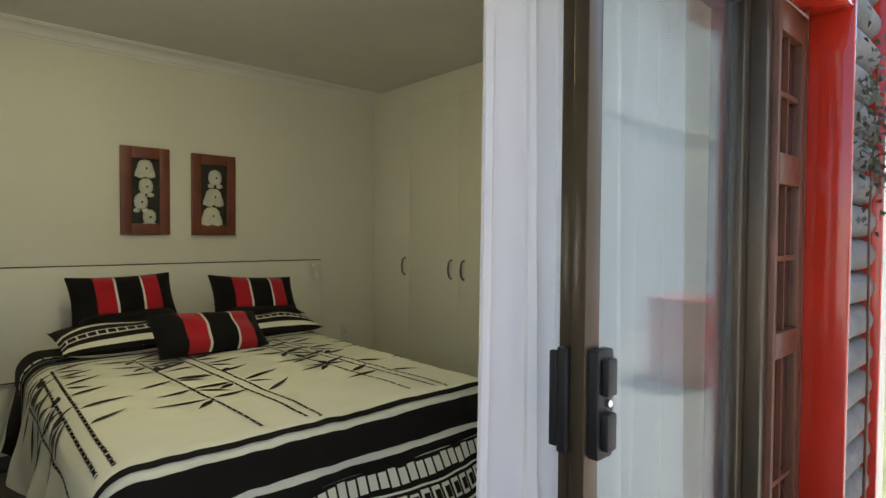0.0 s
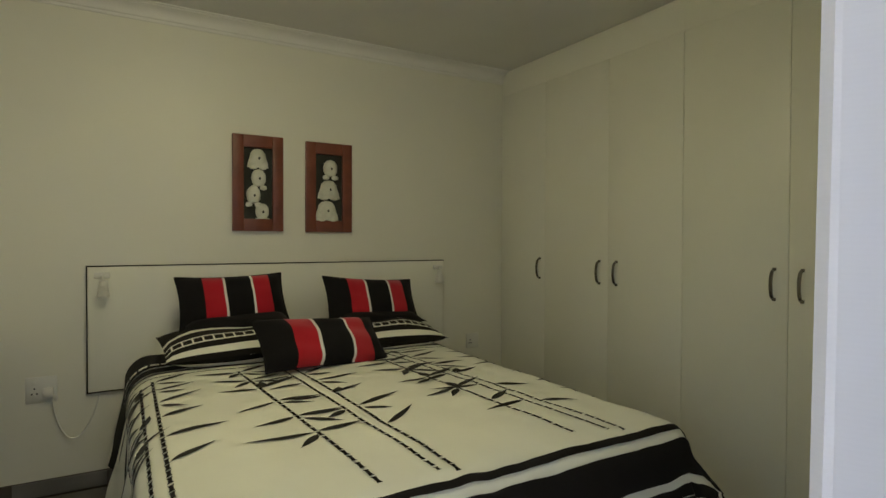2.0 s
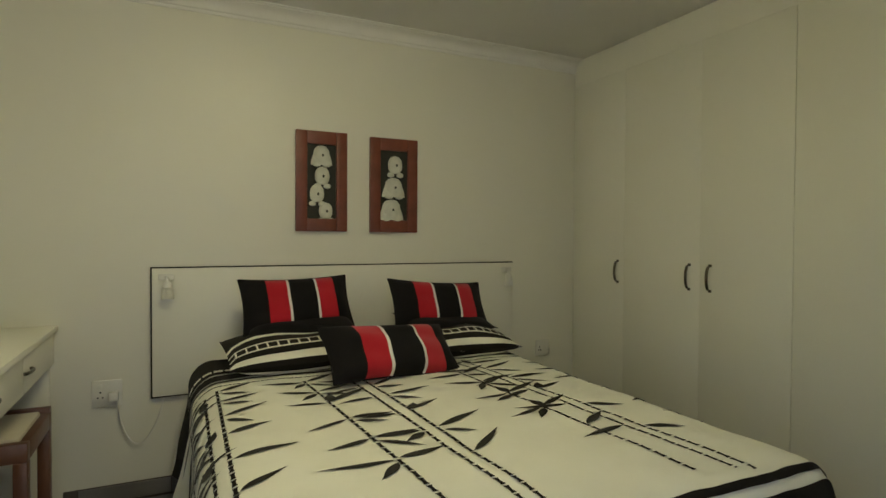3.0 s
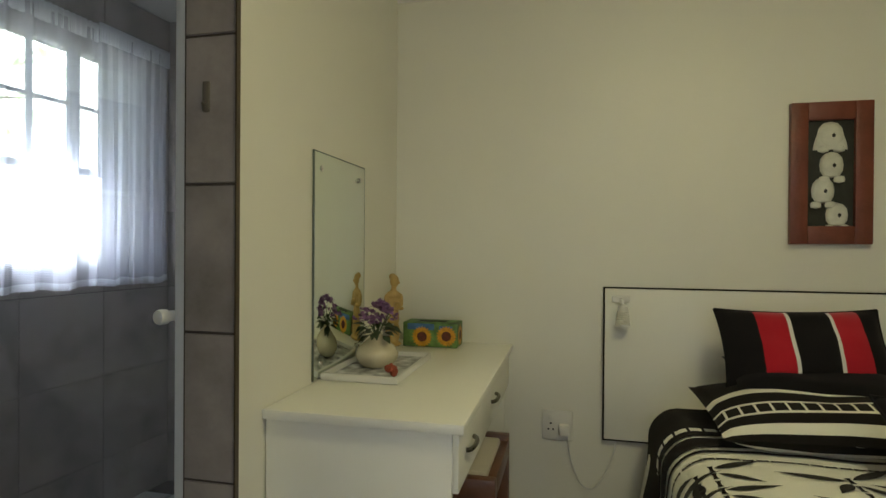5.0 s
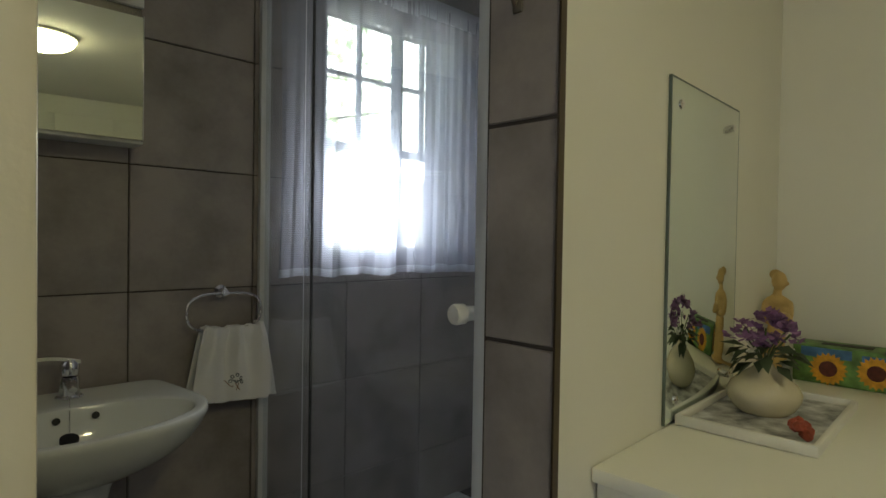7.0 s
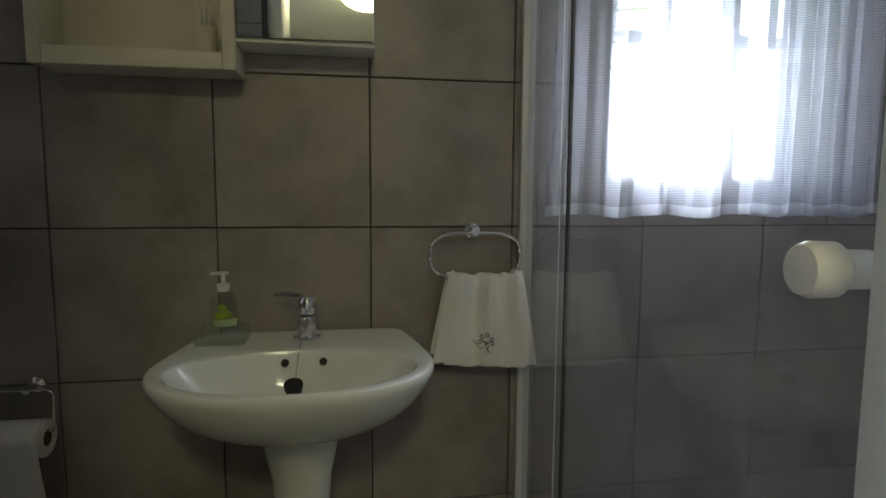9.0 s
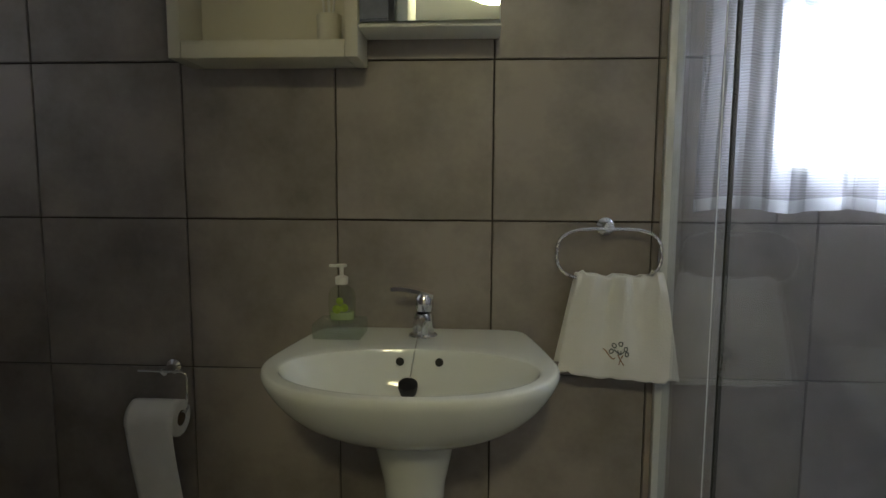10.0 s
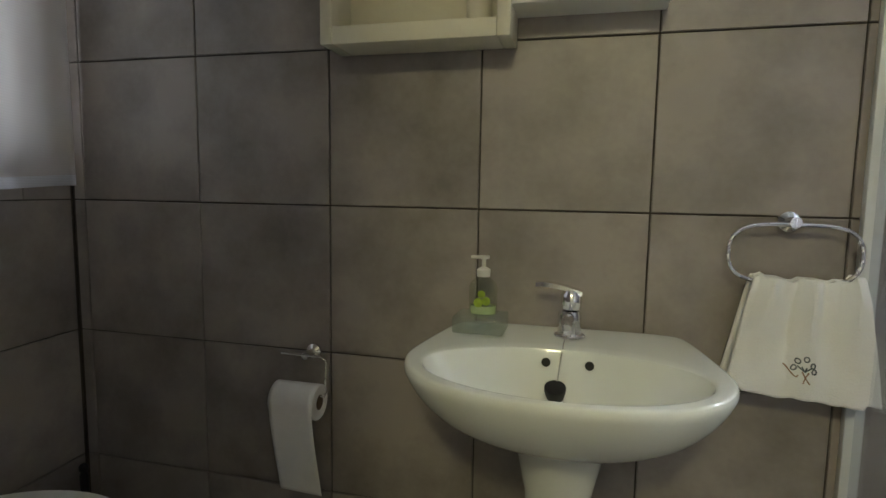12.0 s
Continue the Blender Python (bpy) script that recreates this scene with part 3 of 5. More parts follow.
def scatter_cushion(m, label, size=(0.56, 0.33, 0.15)):
    cuts = [-0.56, -0.20, -0.155, 0.315, 0.36, 0.70]
    us = sorted(set(span(-1, 1, 28) + cuts))
    ob = thing("scatter_cushion", label, "cushion", (0, 0, 0), m, "cushions on the bed")

    def material(u, v):
        if u < -0.56 or u > 0.70:
            return 0
        if u < -0.20 or u > 0.36:
            return 1
        if u < -0.155 or u > 0.315:
            return 2
        return 0
    bm = bmesh.new()
    cushion_mesh(bm, *size, us, span(-1, 1, 18), material)
    part("cover", bm, [BLACK_CLOTH, RED_CLOTH, WHITE_CLOTH], ob)
    bm = bmesh.new()
    for a, b in (((-1, -1), (1, -1)), ((1, -1), (1, 1)), ((1, 1), (-1, 1)), ((-1, 1), (-1, -1))):
        pts = []
        for k in span(0, 1, 10):
            u, v = a[0] + (b[0] - a[0]) * k, a[1] + (b[1] - a[1]) * k
            pts.append((u * size[0] / 2 * (1 - 0.05 * (1 - v * v) * u * u), 0, v * size[1] / 2 * (1 - 0.10 * (1 - u * u) * v * v)))
        rod(bm, pts, 0.004, 6)
    part("piping", bm, BLACK_CLOTH, ob)
    return ob


scatter_cushion(pose(1.60, -0.205, 0.960, -30, -1, 3), "black cushion with red panels and white ribbons, leaning on the headboard", (0.55, 0.30, 0.13))
scatter_cushion(pose(2.375, -0.245, 0.925, -32, 4, 2), "black and red striped cushion leaning beside its twin", (0.58, 0.30, 0.13))
scatter_cushion(pose(1.915, -0.735, 0.795, -44, 4, 12), "black, red and white striped cushion lying in front of the pillows", (0.66, 0.285, 0.15))
for m, text in ((pose(1.615, -0.235, 0.868, -80, 0, -4), "plain black cushion under the striped one"), (pose(2.39, -0.285, 0.840, -80, 3, 3), "plain black cushion beside the first, under a striped one")):
    ob = thing("black_cushion", text, "cushion", (0, 0, 0), m, "cushions on the bed")
    bm = bmesh.new()
    cushion_mesh(bm, 0.52, 0.30, 0.085, span(-1, 1, 20), span(-1, 1, 14), lambda u, v: 0)
    part("cover", bm, BLACK_CLOTH, ob)


def bed_pillow(m, label):
    ob = thing("pillow", label, "pillow", (0, 0, 0), m, "pillows on the bed")
    vc = [-0.94, -0.80, -0.62, -0.57, -0.36, -0.31, -0.05, 0.10]
    uc = []
    for k in range(15):
        uc += [-0.93 + k * 0.13, -0.93 + k * 0.13 + 0.022]

    def material(u, v):
        if -0.57 < v < -0.36:
            for k in range(15):
                if -0.93 + k * 0.13 < u < -0.93 + k * 0.13 + 0.022:
                    return 1
            return 0
        if -0.62 < v < -0.57 or -0.36 < v < -0.31 or -0.05 < v < 0.10:
            return 1
        if -0.94 < v < -0.80:
            return 1
        return 0
    bm = bmesh.new()
    cushion_mesh(bm, 0.72, 0.46, 0.17, sorted(set(span(-1, 1, 24) + uc)), sorted(set(span(-1, 1, 18) + vc)), material, 0.06)
    part("case", bm, [INK, DUVET], ob)
    return ob


bed_pillow(pose(1.60, -0.36, 0.760, -84, 0, 2), "black and white striped pillow lying at the bed's head")
bed_pillow(pose(2.33, -0.38, 0.754, -84, 0, -2), "striped pillow with white ladder print beside its twin")

# ---- bedroom: wall things ----


def ghost_head(bm, x, y, z, w, h, cloak=0.0, mi=0):
    """A small carved head, or one under a cloth, standing proud of the panel."""
    lathe(bm, [(0.0, -h / 2), (w * 0.30, -h * 0.44), (w * 0.42, -h * 0.25), (w * 0.45, 0), (w * 0.40, h * 0.25), (w * 0.25, h * 0.42), (0.0, h / 2)], (x, y, z), 16, mi, 1.0, 0.45)
    if cloak:
        prof = [(w * 0.30, -h * 0.50), (w * 0.64, -h * 0.60), (w * 0.60, -h * 0.30), (w * 0.50, 0.0), (w * 0.44, h * 0.28), (w * 0.28, h * 0.48), (0.0, h * 0.56)]
        lathe(bm, prof, (x, y + 0.006, z), 16, mi, 1.0, 0.32)
    for s in (-0.28, 0.28):
        lathe(bm, [(0.0, -h * 0.16), (w * 0.20, -h * 0.10), (w * 0.22, 0), (w * 0.18, h * 0.10), (0.0, h * 0.15)], (x + s * w, y - 0.004, z - h * 0.56), 12, mi, 1.0, 0.5)


def picture(x0, x1, z0, z1, heads, label):
    ob = thing("picture", label, "picture", ((x0 + x1) / 2, 0.03, (z0 + z1) / 2), group="carved pictures over the bed")
    y1, y0, b = NORTH - 0.002, NORTH - 0.030, 0.062
    bm = bmesh.new()
    for q in ((x0, x0 + b, z0, z1), (x1 - b, x1, z0, z1), (x0 + b, x1 - b, z0, z0 + b * 1.15), (x0 + b, x1 - b, z1 - b * 1.15, z1)):
        box(bm, q[0], q[1], y0, y1, q[2], q[3], 0.004)
    part("frame", bm, MAHOGANY, ob, "reddish mahogany frame")
    part("ground", boxes((x0 + b - 0.001, x1 - b + 0.001, y1 - 0.010, y1 - 0.002, z0 + b, z1 - b)), BLACK_PANEL, ob, "black sunken panel")
    bm = bmesh.new()
    w, h = x1 - x0 - 2 * b, z1 - z0 - 2.3 * b
    cx, cz = (x0 + x1) / 2, z0 + b * 1.15
    for u, v, a, c, k in heads:
        ghost_head(bm, cx + u * w, y1 - 0.014, cz + v * h, a * w * 0.96, c * h * 1.24, k)
    part("carving", bm, STONE, ob, "pale carved round-headed figures stacked in a column")
    for u, v, a, c, k in heads:
        bm = bmesh.new()
        lathe(bm, [(0.0, -0.009), (0.006, -0.004), (0.006, 0.004), (0.0, 0.009)], (cx + u * w + 0.003, y1 - 0.014 - 0.2 * a * w, cz + (v - 0.06 * c) * h), 8, 0, 1, 0.6)
        part("mouth", bm, BLACK_PANEL, ob, "small dark open mouth")
    return ob


picture(1.636, 1.923, 1.332, 1.888, [(0.0, 0.86, 0.62, 0.19, 1), (0.02, 0.58, 0.60, 0.20, 0), (-0.16, 0.34, 0.58, 0.20, 0), (0.14, 0.11, 0.56, 0.18, 0)], "red-brown framed carving of four stacked pale heads")
picture(2.060, 2.355, 1.330, 1.881, [(0.05, 0.80, 0.62, 0.21, 0), (0.0, 0.48, 0.70, 0.20, 1), (-0.08, 0.16, 0.74, 0.21, 1)], "red-brown framed carving of three stacked pale hooded heads")


def socket(x0, z0, size, label, plug=True):
    ob = thing("wall_socket", label, "socket", (x0, NORTH, z0), group="wall sockets")
    bm = bmesh.new()
    box(bm, x0, x0 + size, NORTH - 0.012, NORTH - 0.001, z0, z0 + size, 0.004)
    part("plate", bm, WHITE_PLASTIC, ob)
    bm = bmesh.new()
    for dx, dz in ((0.28, 0.56), (0.20, 0.36), (0.36, 0.36)):
        lathe(bm, [(0.0042, 0), (0.0042, 0.002)], (0, 0, 0), 10)
        bmesh.ops.rotate(bm, verts=bm.verts[-20:], cent=(0, 0, 0), matrix=Matrix.Rotation(radians(90), 3, "X"))
        bmesh.ops.translate(bm, verts=bm.verts[-20:], vec=(x0 + dx * size, NORTH - 0.0122, z0 + dz * size))
    part("pin_holes", bm, BLACK_PLASTIC, ob, "three dark pin holes")
    part("switch", boxes((x0 + 0.2 * size, x0 + 0.34 * size, NORTH - 0.015, NORTH - 0.012, z0 + 0.70 * size, z0 + 0.86 * size), bevel=0.001), WHITE_PLASTIC, ob)
    if plug:
        bm = bmesh.new()
        box(bm, x0 + 0.55 * size, x0 + 0.90 * size, NORTH - 0.042, NORTH - 0.012, z0 + 0.20 * size, z0 + 0.58 * size, 0.008)
        part("plug", bm, WHITE_PLASTIC, ob)
    return ob


socket(0.678, 0.475, 0.128, "white square double wall socket with a plug in it")
socket(3.235, 0.505, 0.105, "small white wall socket beside the headboard", False)
cable = thing("lamp_cable", "thin white cable hanging in a loop from the plug", "cable", (0.85, 0.05, 0.42))
bm = bmesh.new()
rod(bm, [(0.785 + 0.205 * k, NORTH - 0.012 - 0.01 * math.sin(3.1 * k), 0.50 - 0.225 * math.sin(math.pi * k ** 0.85) ** 0.7 + 0.01 * k) for k in span(0, 1, 24)], 0.0032, 8)
part("cord", bm, WHITE_PLASTIC, cable)


def reading_lamp(x, label, flip=1):
    ob = thing("reading_lamp", label, "lamp", (x, NORTH - 0.02, 1.05), group="reading lamps on the headboard")
    yb = NORTH - 0.0225
    part("wall_plate", boxes((x - 0.036, x + 0.036, yb - 0.012, yb, 1.082, 1.112), bevel=0.005), WHITE_PLASTIC, ob)
    bm = bmesh.new()
    rod(bm, [(x, yb - 0.010, 1.095), (x + 0.004 * flip, yb - 0.032, 1.092), (x + 0.006 * flip, yb - 0.040, 1.070)], 0.007, 10)
    part("arm", bm, WHITE_PLASTIC, ob)
    bm = bmesh.new()
    lathe(bm, [(0.010, 0.035), (0.019, 0.030), (0.022, 0.0), (0.030, -0.050), (0.029, -0.050), (0.010, 0.025)], (x + 0.006 * flip, yb - 0.042, 1.040), 18)
    for k in range(6):
        lathe(bm, [(0.0225 + 0.001 * k, 0.002), (0.0265 + 0.001 * k, 0), (0.0235 + 0.001 * k, -0.002)], (x + 0.006 * flip, yb - 0.042, 1.046 - 0.009 * k), 18)
    part("shade", bm, WHITE_PLASTIC, ob, "small ribbed white shade")


reading_lamp(1.000, "small white plastic reading lamp fixed to the headboard corner")
reading_lamp(2.985, "small white reading lamp at the headboard's other corner", -1)


def dome_lamp(name, x, y, r, label):
    ob = thing(name, label, "ceiling lamp", (x, y, CEIL_Z - 0.02))
    bm = bmesh.new()
    lathe(bm, [(0, -0.001), (r, -0.001), (r + 0.008, -0.010), (r + 0.004, -0.022), (0, -0.022)], (x, y, CEIL_Z), 40)
    part("base_ring", bm, WHITE_PLASTIC, ob)
    bm = bmesh.new()
    lathe(bm, [(r - 0.006, -0.023)] + [((r - 0.006) * math.cos(a), -0.023 - 0.090 * math.sin(a)) for a in span(0.1, 1.5, 8)] + [(0, -0.1135)], (x, y, CEIL_Z), 40)
    part("diffuser", bm, LAMP_GLOW, ob, "glowing opal glass dome")


dome_lamp("ceiling_lamp", *LAMP_XY, 0.205, "round opal glass ceiling lamp of the bedroom, switched on")

# ---- bedroom: dressing table corner ----
DZ = 0.88
desk = thing("dressing_table", "white melamine dressing table with two drawers, built into the corner", "dressing table", (0.27, -0.52, 0))
part("top", boxes((0.002, 0.545, -1.095, NORTH - 0.002, DZ - 0.026, DZ), bevel=0.003), MELAMINE, desk)
part("side_panel", boxes((0.004, 0.512, -1.078, -1.060, 0, DZ - 0.027), bevel=0.001), MELAMINE, desk)
part("side_panel", boxes((0.004, 0.512, NORTH - 0.020, NORTH - 0.003, 0, DZ - 0.027), bevel=0.001), MELAMINE, desk)
part("drawer_box", boxes((0.006, 0.506, -1.058, NORTH - 0.022, DZ - 0.175, DZ - 0.029)), MELA_EDGE, desk)
for y0, y1, hy in ((-1.076, -0.512, -0.935), (-0.506, NORTH - 0.006, -0.47)):
    d = part("drawer_front", boxes((0.513, 0.529, y0, y1, DZ - 0.178, DZ - 0.030), bevel=0.0015), MELAMINE, desk)
    bm = bmesh.new()
    rod(bm, [(0.529 + 0.020 * math.cos(a) ** 0.7, hy + 0.055 * math.sin(a), DZ - 0.098) for a in span(-1.5, 1.5, 12)], 0.0065, 8)
    part("handle", bm, DARK_STEEL, d, "dark bow handle")

stool = thing("stool", "dark brown wooden stool with a cream seat, pushed under the table", "stool", (0.42, -0.45, 0))
SX0, SX1, SY0, SY1, SZ = 0.14, 0.56, -0.62, -0.19, 0.55
for x in (SX0, SX1 - 0.045):
    for y in (SY0, SY1 - 0.045):
        part("leg", boxes((x, x + 0.045, y, y + 0.045, 0, SZ - 0.07), bevel=0.004), TIMBER, stool)
part("seat_frame", boxes((SX0, SX1, SY0, SY0 + 0.04, SZ - 0.07, SZ), (SX0, SX1, SY1 - 0.04, SY1, SZ - 0.07, SZ + 0.02), (SX0, SX0 + 0.04, SY0 + 0.04, SY1 - 0.04, SZ - 0.07, SZ), (SX1 - 0.03, SX1, SY0 + 0.04, SY1 - 0.04, SZ - 0.07, SZ), bevel=0.003), TIMBER, stool)
part("seat", boxes((SX0 + 0.041, SX1 - 0.031, SY0 + 0.041, SY1 - 0.041, SZ - 0.06, SZ + 0.012), bevel=0.01), cloth("cream_seat_cloth", (0.55, 0.50, 0.38)), stool, "cream cloth seat")

mirror = thing("wall_mirror", "frameless rectangular mirror screwed to the wall above the dressing table", "mirror", (0.003, -0.58, 1.25))
part("pane", boxes((0.0025, 0.0075, -0.802, -0.372, DZ + 0.006, 1.612), bevel=0.001), MIRROR, mirror)
part("edge", boxes((0.001, 0.0072, -0.806, -0.8022, DZ + 0.004, 1.616), (0.001, 0.0072, -0.8022, -0.368, 1.6122, 1.616), (0.001, 0.0072, -0.3718, -0.368, DZ + 0.004, 1.6122)), MIRROR_EDGE, mirror, "greenish glass edge")
for y in (-0.755, -0.415):
    for z in (0.93, 1.563):
        bm = bmesh.new()
        lathe(bm, [(0.010, 0), (0.010, 0.003), (0.005, 0.006), (0, 0.006)], (0, 0, 0), 14)
        bmesh.ops.rotate(bm, verts=bm.verts, cent=(0, 0, 0), matrix=Matrix.Rotation(radians(90), 3, "Y"))
        bmesh.ops.translate(bm, verts=bm.verts, vec=(0.0076, y, z))
        part("screw_cap", bm, CHROME, mirror, "chrome screw cap")

tray = thing("tray", "white rectangular tray with a printed grey pattern, lying on the table", "tray", (0.14, -0.56, DZ))
TX0, TX1, TY0, TY1 = 0.012, 0.272, -0.768, -0.340
part("base", boxes((TX0 + 0.008, TX1 - 0.008, TY0 + 0.008, TY1 - 0.008, DZ + 0.001, DZ + 0.006)), WHITE_PLASTIC, tray)
bm = boxes((TX0, TX1, TY0, TY0 + 0.012, DZ + 0.001, DZ + 0.024), (TX0, TX1, TY1 - 0.012, TY1, DZ + 0.001, DZ + 0.024), (TX0, TX0 + 0.012, TY0 + 0.012, TY1 - 0.012, DZ + 0.001, DZ + 0.024), (TX1 - 0.012, TX1, TY0 + 0.012, TY1 - 0.012, DZ + 0.001, DZ + 0.024), bevel=0.004)
part("rim", bm, WHITE_PLASTIC, tray)
PRINT_GREY = mat("tray_print", (0.40, 0.40, 0.39), 0.3, var=0.95, scale=26, fine=60, bump=0.0)
part("print", boxes((TX0 + 0.013, TX1 - 0.013, TY0 + 0.013, TY1 - 0.013, DZ + 0.0062, DZ + 0.008)), PRINT_GREY, tray, "grey leafy print")
berry = thing("dried_flower", "small rust-red dried flower lying on the tray", "flower", (0.232, -0.69, DZ + 0.01))
bm = bmesh.new()
random.seed(3)
for k in range(16):
    a, r = random.uniform(0, 6.3), random.uniform(0, 0.03)
    bmesh.ops.create_icosphere(bm, subdivisions=1, radius=random.uniform(0.008, 0.014), matrix=pose(0.232 + r * 0.6 * math.cos(a), -0.69 + r * math.sin(a), DZ + 0.020 + random.uniform(0, 0.02)))
part("petals", bm, mat("rust_red_petal", (0.30, 0.06, 0.03), 0.7, var=0.4, scale=60), berry)

vase = thing("vase", "squat cream glazed vase with a narrow neck, standing on the tray", "vase", (0.125, -0.545, DZ + 0.008))
bm = bmesh.new()
lathe(bm, [(0.0, 0.0), (0.050, 0.0), (0.062, 0.010), (0.074, 0.030), (0.076, 0.046), (0.068, 0.064), (0.046, 0.084), (0.024, 0.100), (0.015, 0.112), (0.018, 0.116), (0.012, 0.114), (0.010, 0.10), (0.0, 0.09)], (0.125, -0.545, DZ + 0.0085), 40)
part("body", bm, mat("cream_glaze", (0.58, 0.52, 0.36), 0.22, var=0.10, scale=9, bump=0.04), vase)
flowers = thing("flower_bunch", "bunch of dusty purple artificial flowers with green leaves in the vase", "flowers", (0.125, -0.545, DZ + 0.12))
bm = bmesh.new()
random.seed(8)
for k in range(46):
    a, b = random.uniform(0, 6.3), random.uniform(0.1, 1.45)
    r = random.uniform(0.045, 0.082)
    c = Vector((0.125 + r * math.cos(a) * math.cos(b), -0.545 + r * 1.15 * math.sin(a) * math.cos(b), DZ + 0.155 + 0.075 * math.sin(b)))
    for j in range(5):
        q = 2 * math.pi * j / 5 + a
        m = Matrix.Translation(c) @ Euler((random.uniform(-0.9, 0.9), random.uniform(-0.9, 0.9), q)).to_matrix().to_4x4()
        vs = [bm.verts.new(m @ Vector(p)) for p in ((0, 0, 0), (0.010, 0.009, 0.004), (0.021, 0, 0.007), (0.010, -0.009, 0.004))]
        bm.faces.new(vs)
part("petals", bm, mat("purple_petal", (0.24, 0.12, 0.26), 0.7, var=0.5, scale=50), flowers, "purple petals")
bm = bmesh.new()
for k in range(26):
    a = random.uniform(0, 6.3)
    r = random.uniform(0.02, 0.05)
    m = Matrix.Translation((0.125 + r * math.cos(a), -0.545 + r * math.sin(a), DZ + 0.14 + random.uniform(-0.02, 0.02))) @ Euler((random.uniform(-0.5, 0.5), random.uniform(-0.3, 0.6), a)).to_matrix().to_4x4()
    vs = [bm.verts.new(m @ Vector(p)) for p in ((0, 0, 0), (0.025, 0.014, 0.004), (0.055, 0, -0.006), (0.025, -0.014, 0.004))]
    bm.faces.new(vs)
part("leaves", bm, mat("dark_leaf", (0.05, 0.075, 0.035), 0.6, var=0.4, scale=40), flowers, "dark green leaves")
bm = bmesh.new()
for k in range(7):
    a = k * 0.9
    rod(bm, [(0.125, -0.545, DZ + 0.10), (0.125 + 0.02 * math.cos(a), -0.545 + 0.02 * math.sin(a), DZ + 0.15), (0.125 + 0.05 * math.cos(a), -0.545 + 0.05 * math.sin(a), DZ + 0.19)], 0.002, 6)
part("stems", bm, mat("green_stem", (0.06, 0.10, 0.04), 0.6), flowers)
bm = bmesh.new()
for k in range(9):
    a = k * 0.7 + 0.3
    m = Matrix.Translation((0.125 + 0.05 * math.cos(a), -0.545 + 0.055 * math.sin(a), DZ + 0.150 + 0.03 * math.sin(k * 2.1))) @ Euler((0.4, 0.5, a)).to_matrix().to_4x4()
    for j in range(5):
        q = Matrix.Rotation(2 * math.pi * j / 5, 4, "Z")
        bm.faces.new([bm.verts.new(m @ q @ Vector(p)) for p in ((0, 0, 0), (0.007, 0.005, 0.003), (0.014, 0, 0.004), (0.007, -0.005, 0.003))])
part("white_blossoms", bm, STONE, flowers, "small white blossoms")

tissue = thing("tissue_box", "long cardboard tissue box printed with sunflowers on green", "tissue box", (0.20, -0.05, DZ))
BXA, BXB, BYA, BYB, BZ = 0.088, 0.326, -0.110, 0.010, DZ + 0.105
part("carton", boxes((BXA, BXB, BYA, BYB, DZ + 0.001, BZ), bevel=0.002), mat("sunflower_green", (0.10, 0.20, 0.05), 0.5, var=0.9, scale=22, fine=50, bump=0.0), tissue)
bm = boxes((BXA + 0.02, BXB - 0.10, BYA - 0.0012, BYA - 0.0003, BZ - 0.030, BZ - 0.004), (BXA + 0.16, BXB - 0.02, BYA - 0.0012, BYA - 0.0003, BZ - 0.045, BZ - 0.012))
part("sky_print", bm, mat("blue_print", (0.06, 0.16, 0.34), 0.5, var=0.4, scale=30), tissue, "blue sky print")
YELLOW = mat("sunflower_yellow", (0.62, 0.30, 0.02), 0.5, var=0.3, scale=60, bump=0.0)
BROWN = mat("sunflower_brown", (0.10, 0.02, 0.012), 0.6, var=0.4, scale=80)


def sunflower(c, ax, ay, r, lift):
    n = ax.cross(ay)
    bm = bmesh.new()
    for j in range(20):
        a = 2 * math.pi * j / 20
        d, e = ax * math.cos(a) + ay * math.sin(a), ay * math.cos(a) - ax * math.sin(a)
        vs = [bm.verts.new(c + n * (lift + 0.0002 * (j % 2)) + p) for p in (d * r * 0.4 - e * r * 0.13, d * r * 0.75 - e * r * 0.15, d * r, d * r * 0.75 + e * r * 0.15, d * r * 0.4 + e * r * 0.13)]
        bm.faces.new(vs)
    part("flower_print", bm, YELLOW, tissue, "yellow sunflower petals")
    bm = bmesh.new()
    bm.faces.new([bm.verts.new(c + n * (lift + 0.0008) + r * 0.47 * (ax * math.cos(a) + ay * math.sin(a))) for a in span(0, 2 * math.pi * 23 / 24, 23)])
    part("flower_heart", bm, BROWN, tissue, "dark sunflower heart")


EX, EY, EZ = Vector((1, 0, 0)), Vector((0, 1, 0)), Vector((0, 0, 1))
sunflower(Vector((BXA + 0.085, BYA, DZ + 0.045)), EX, EZ, 0.046, 0.0016)
sunflower(Vector((BXB - 0.046, BYA, DZ + 0.050)), EX, EZ, 0.045, 0.0016)
sunflower(Vector((BXB, (BYA + BYB) / 2, DZ + 0.050)), EY, EZ, 0.045, 0.0012)
sunflower(Vector((BXA, (BYA + BYB) / 2, DZ + 0.050)), -EY, EZ, 0.045, 0.0012)
part("opening", boxes((BXA + 0.06, BXB - 0.06, (BYA + BYB) / 2 - 0.02, (BYA + BYB) / 2 + 0.02, BZ - 0.001, BZ + 0.0012)), BLACK_PANEL, tissue, "dark oval opening in the lid")

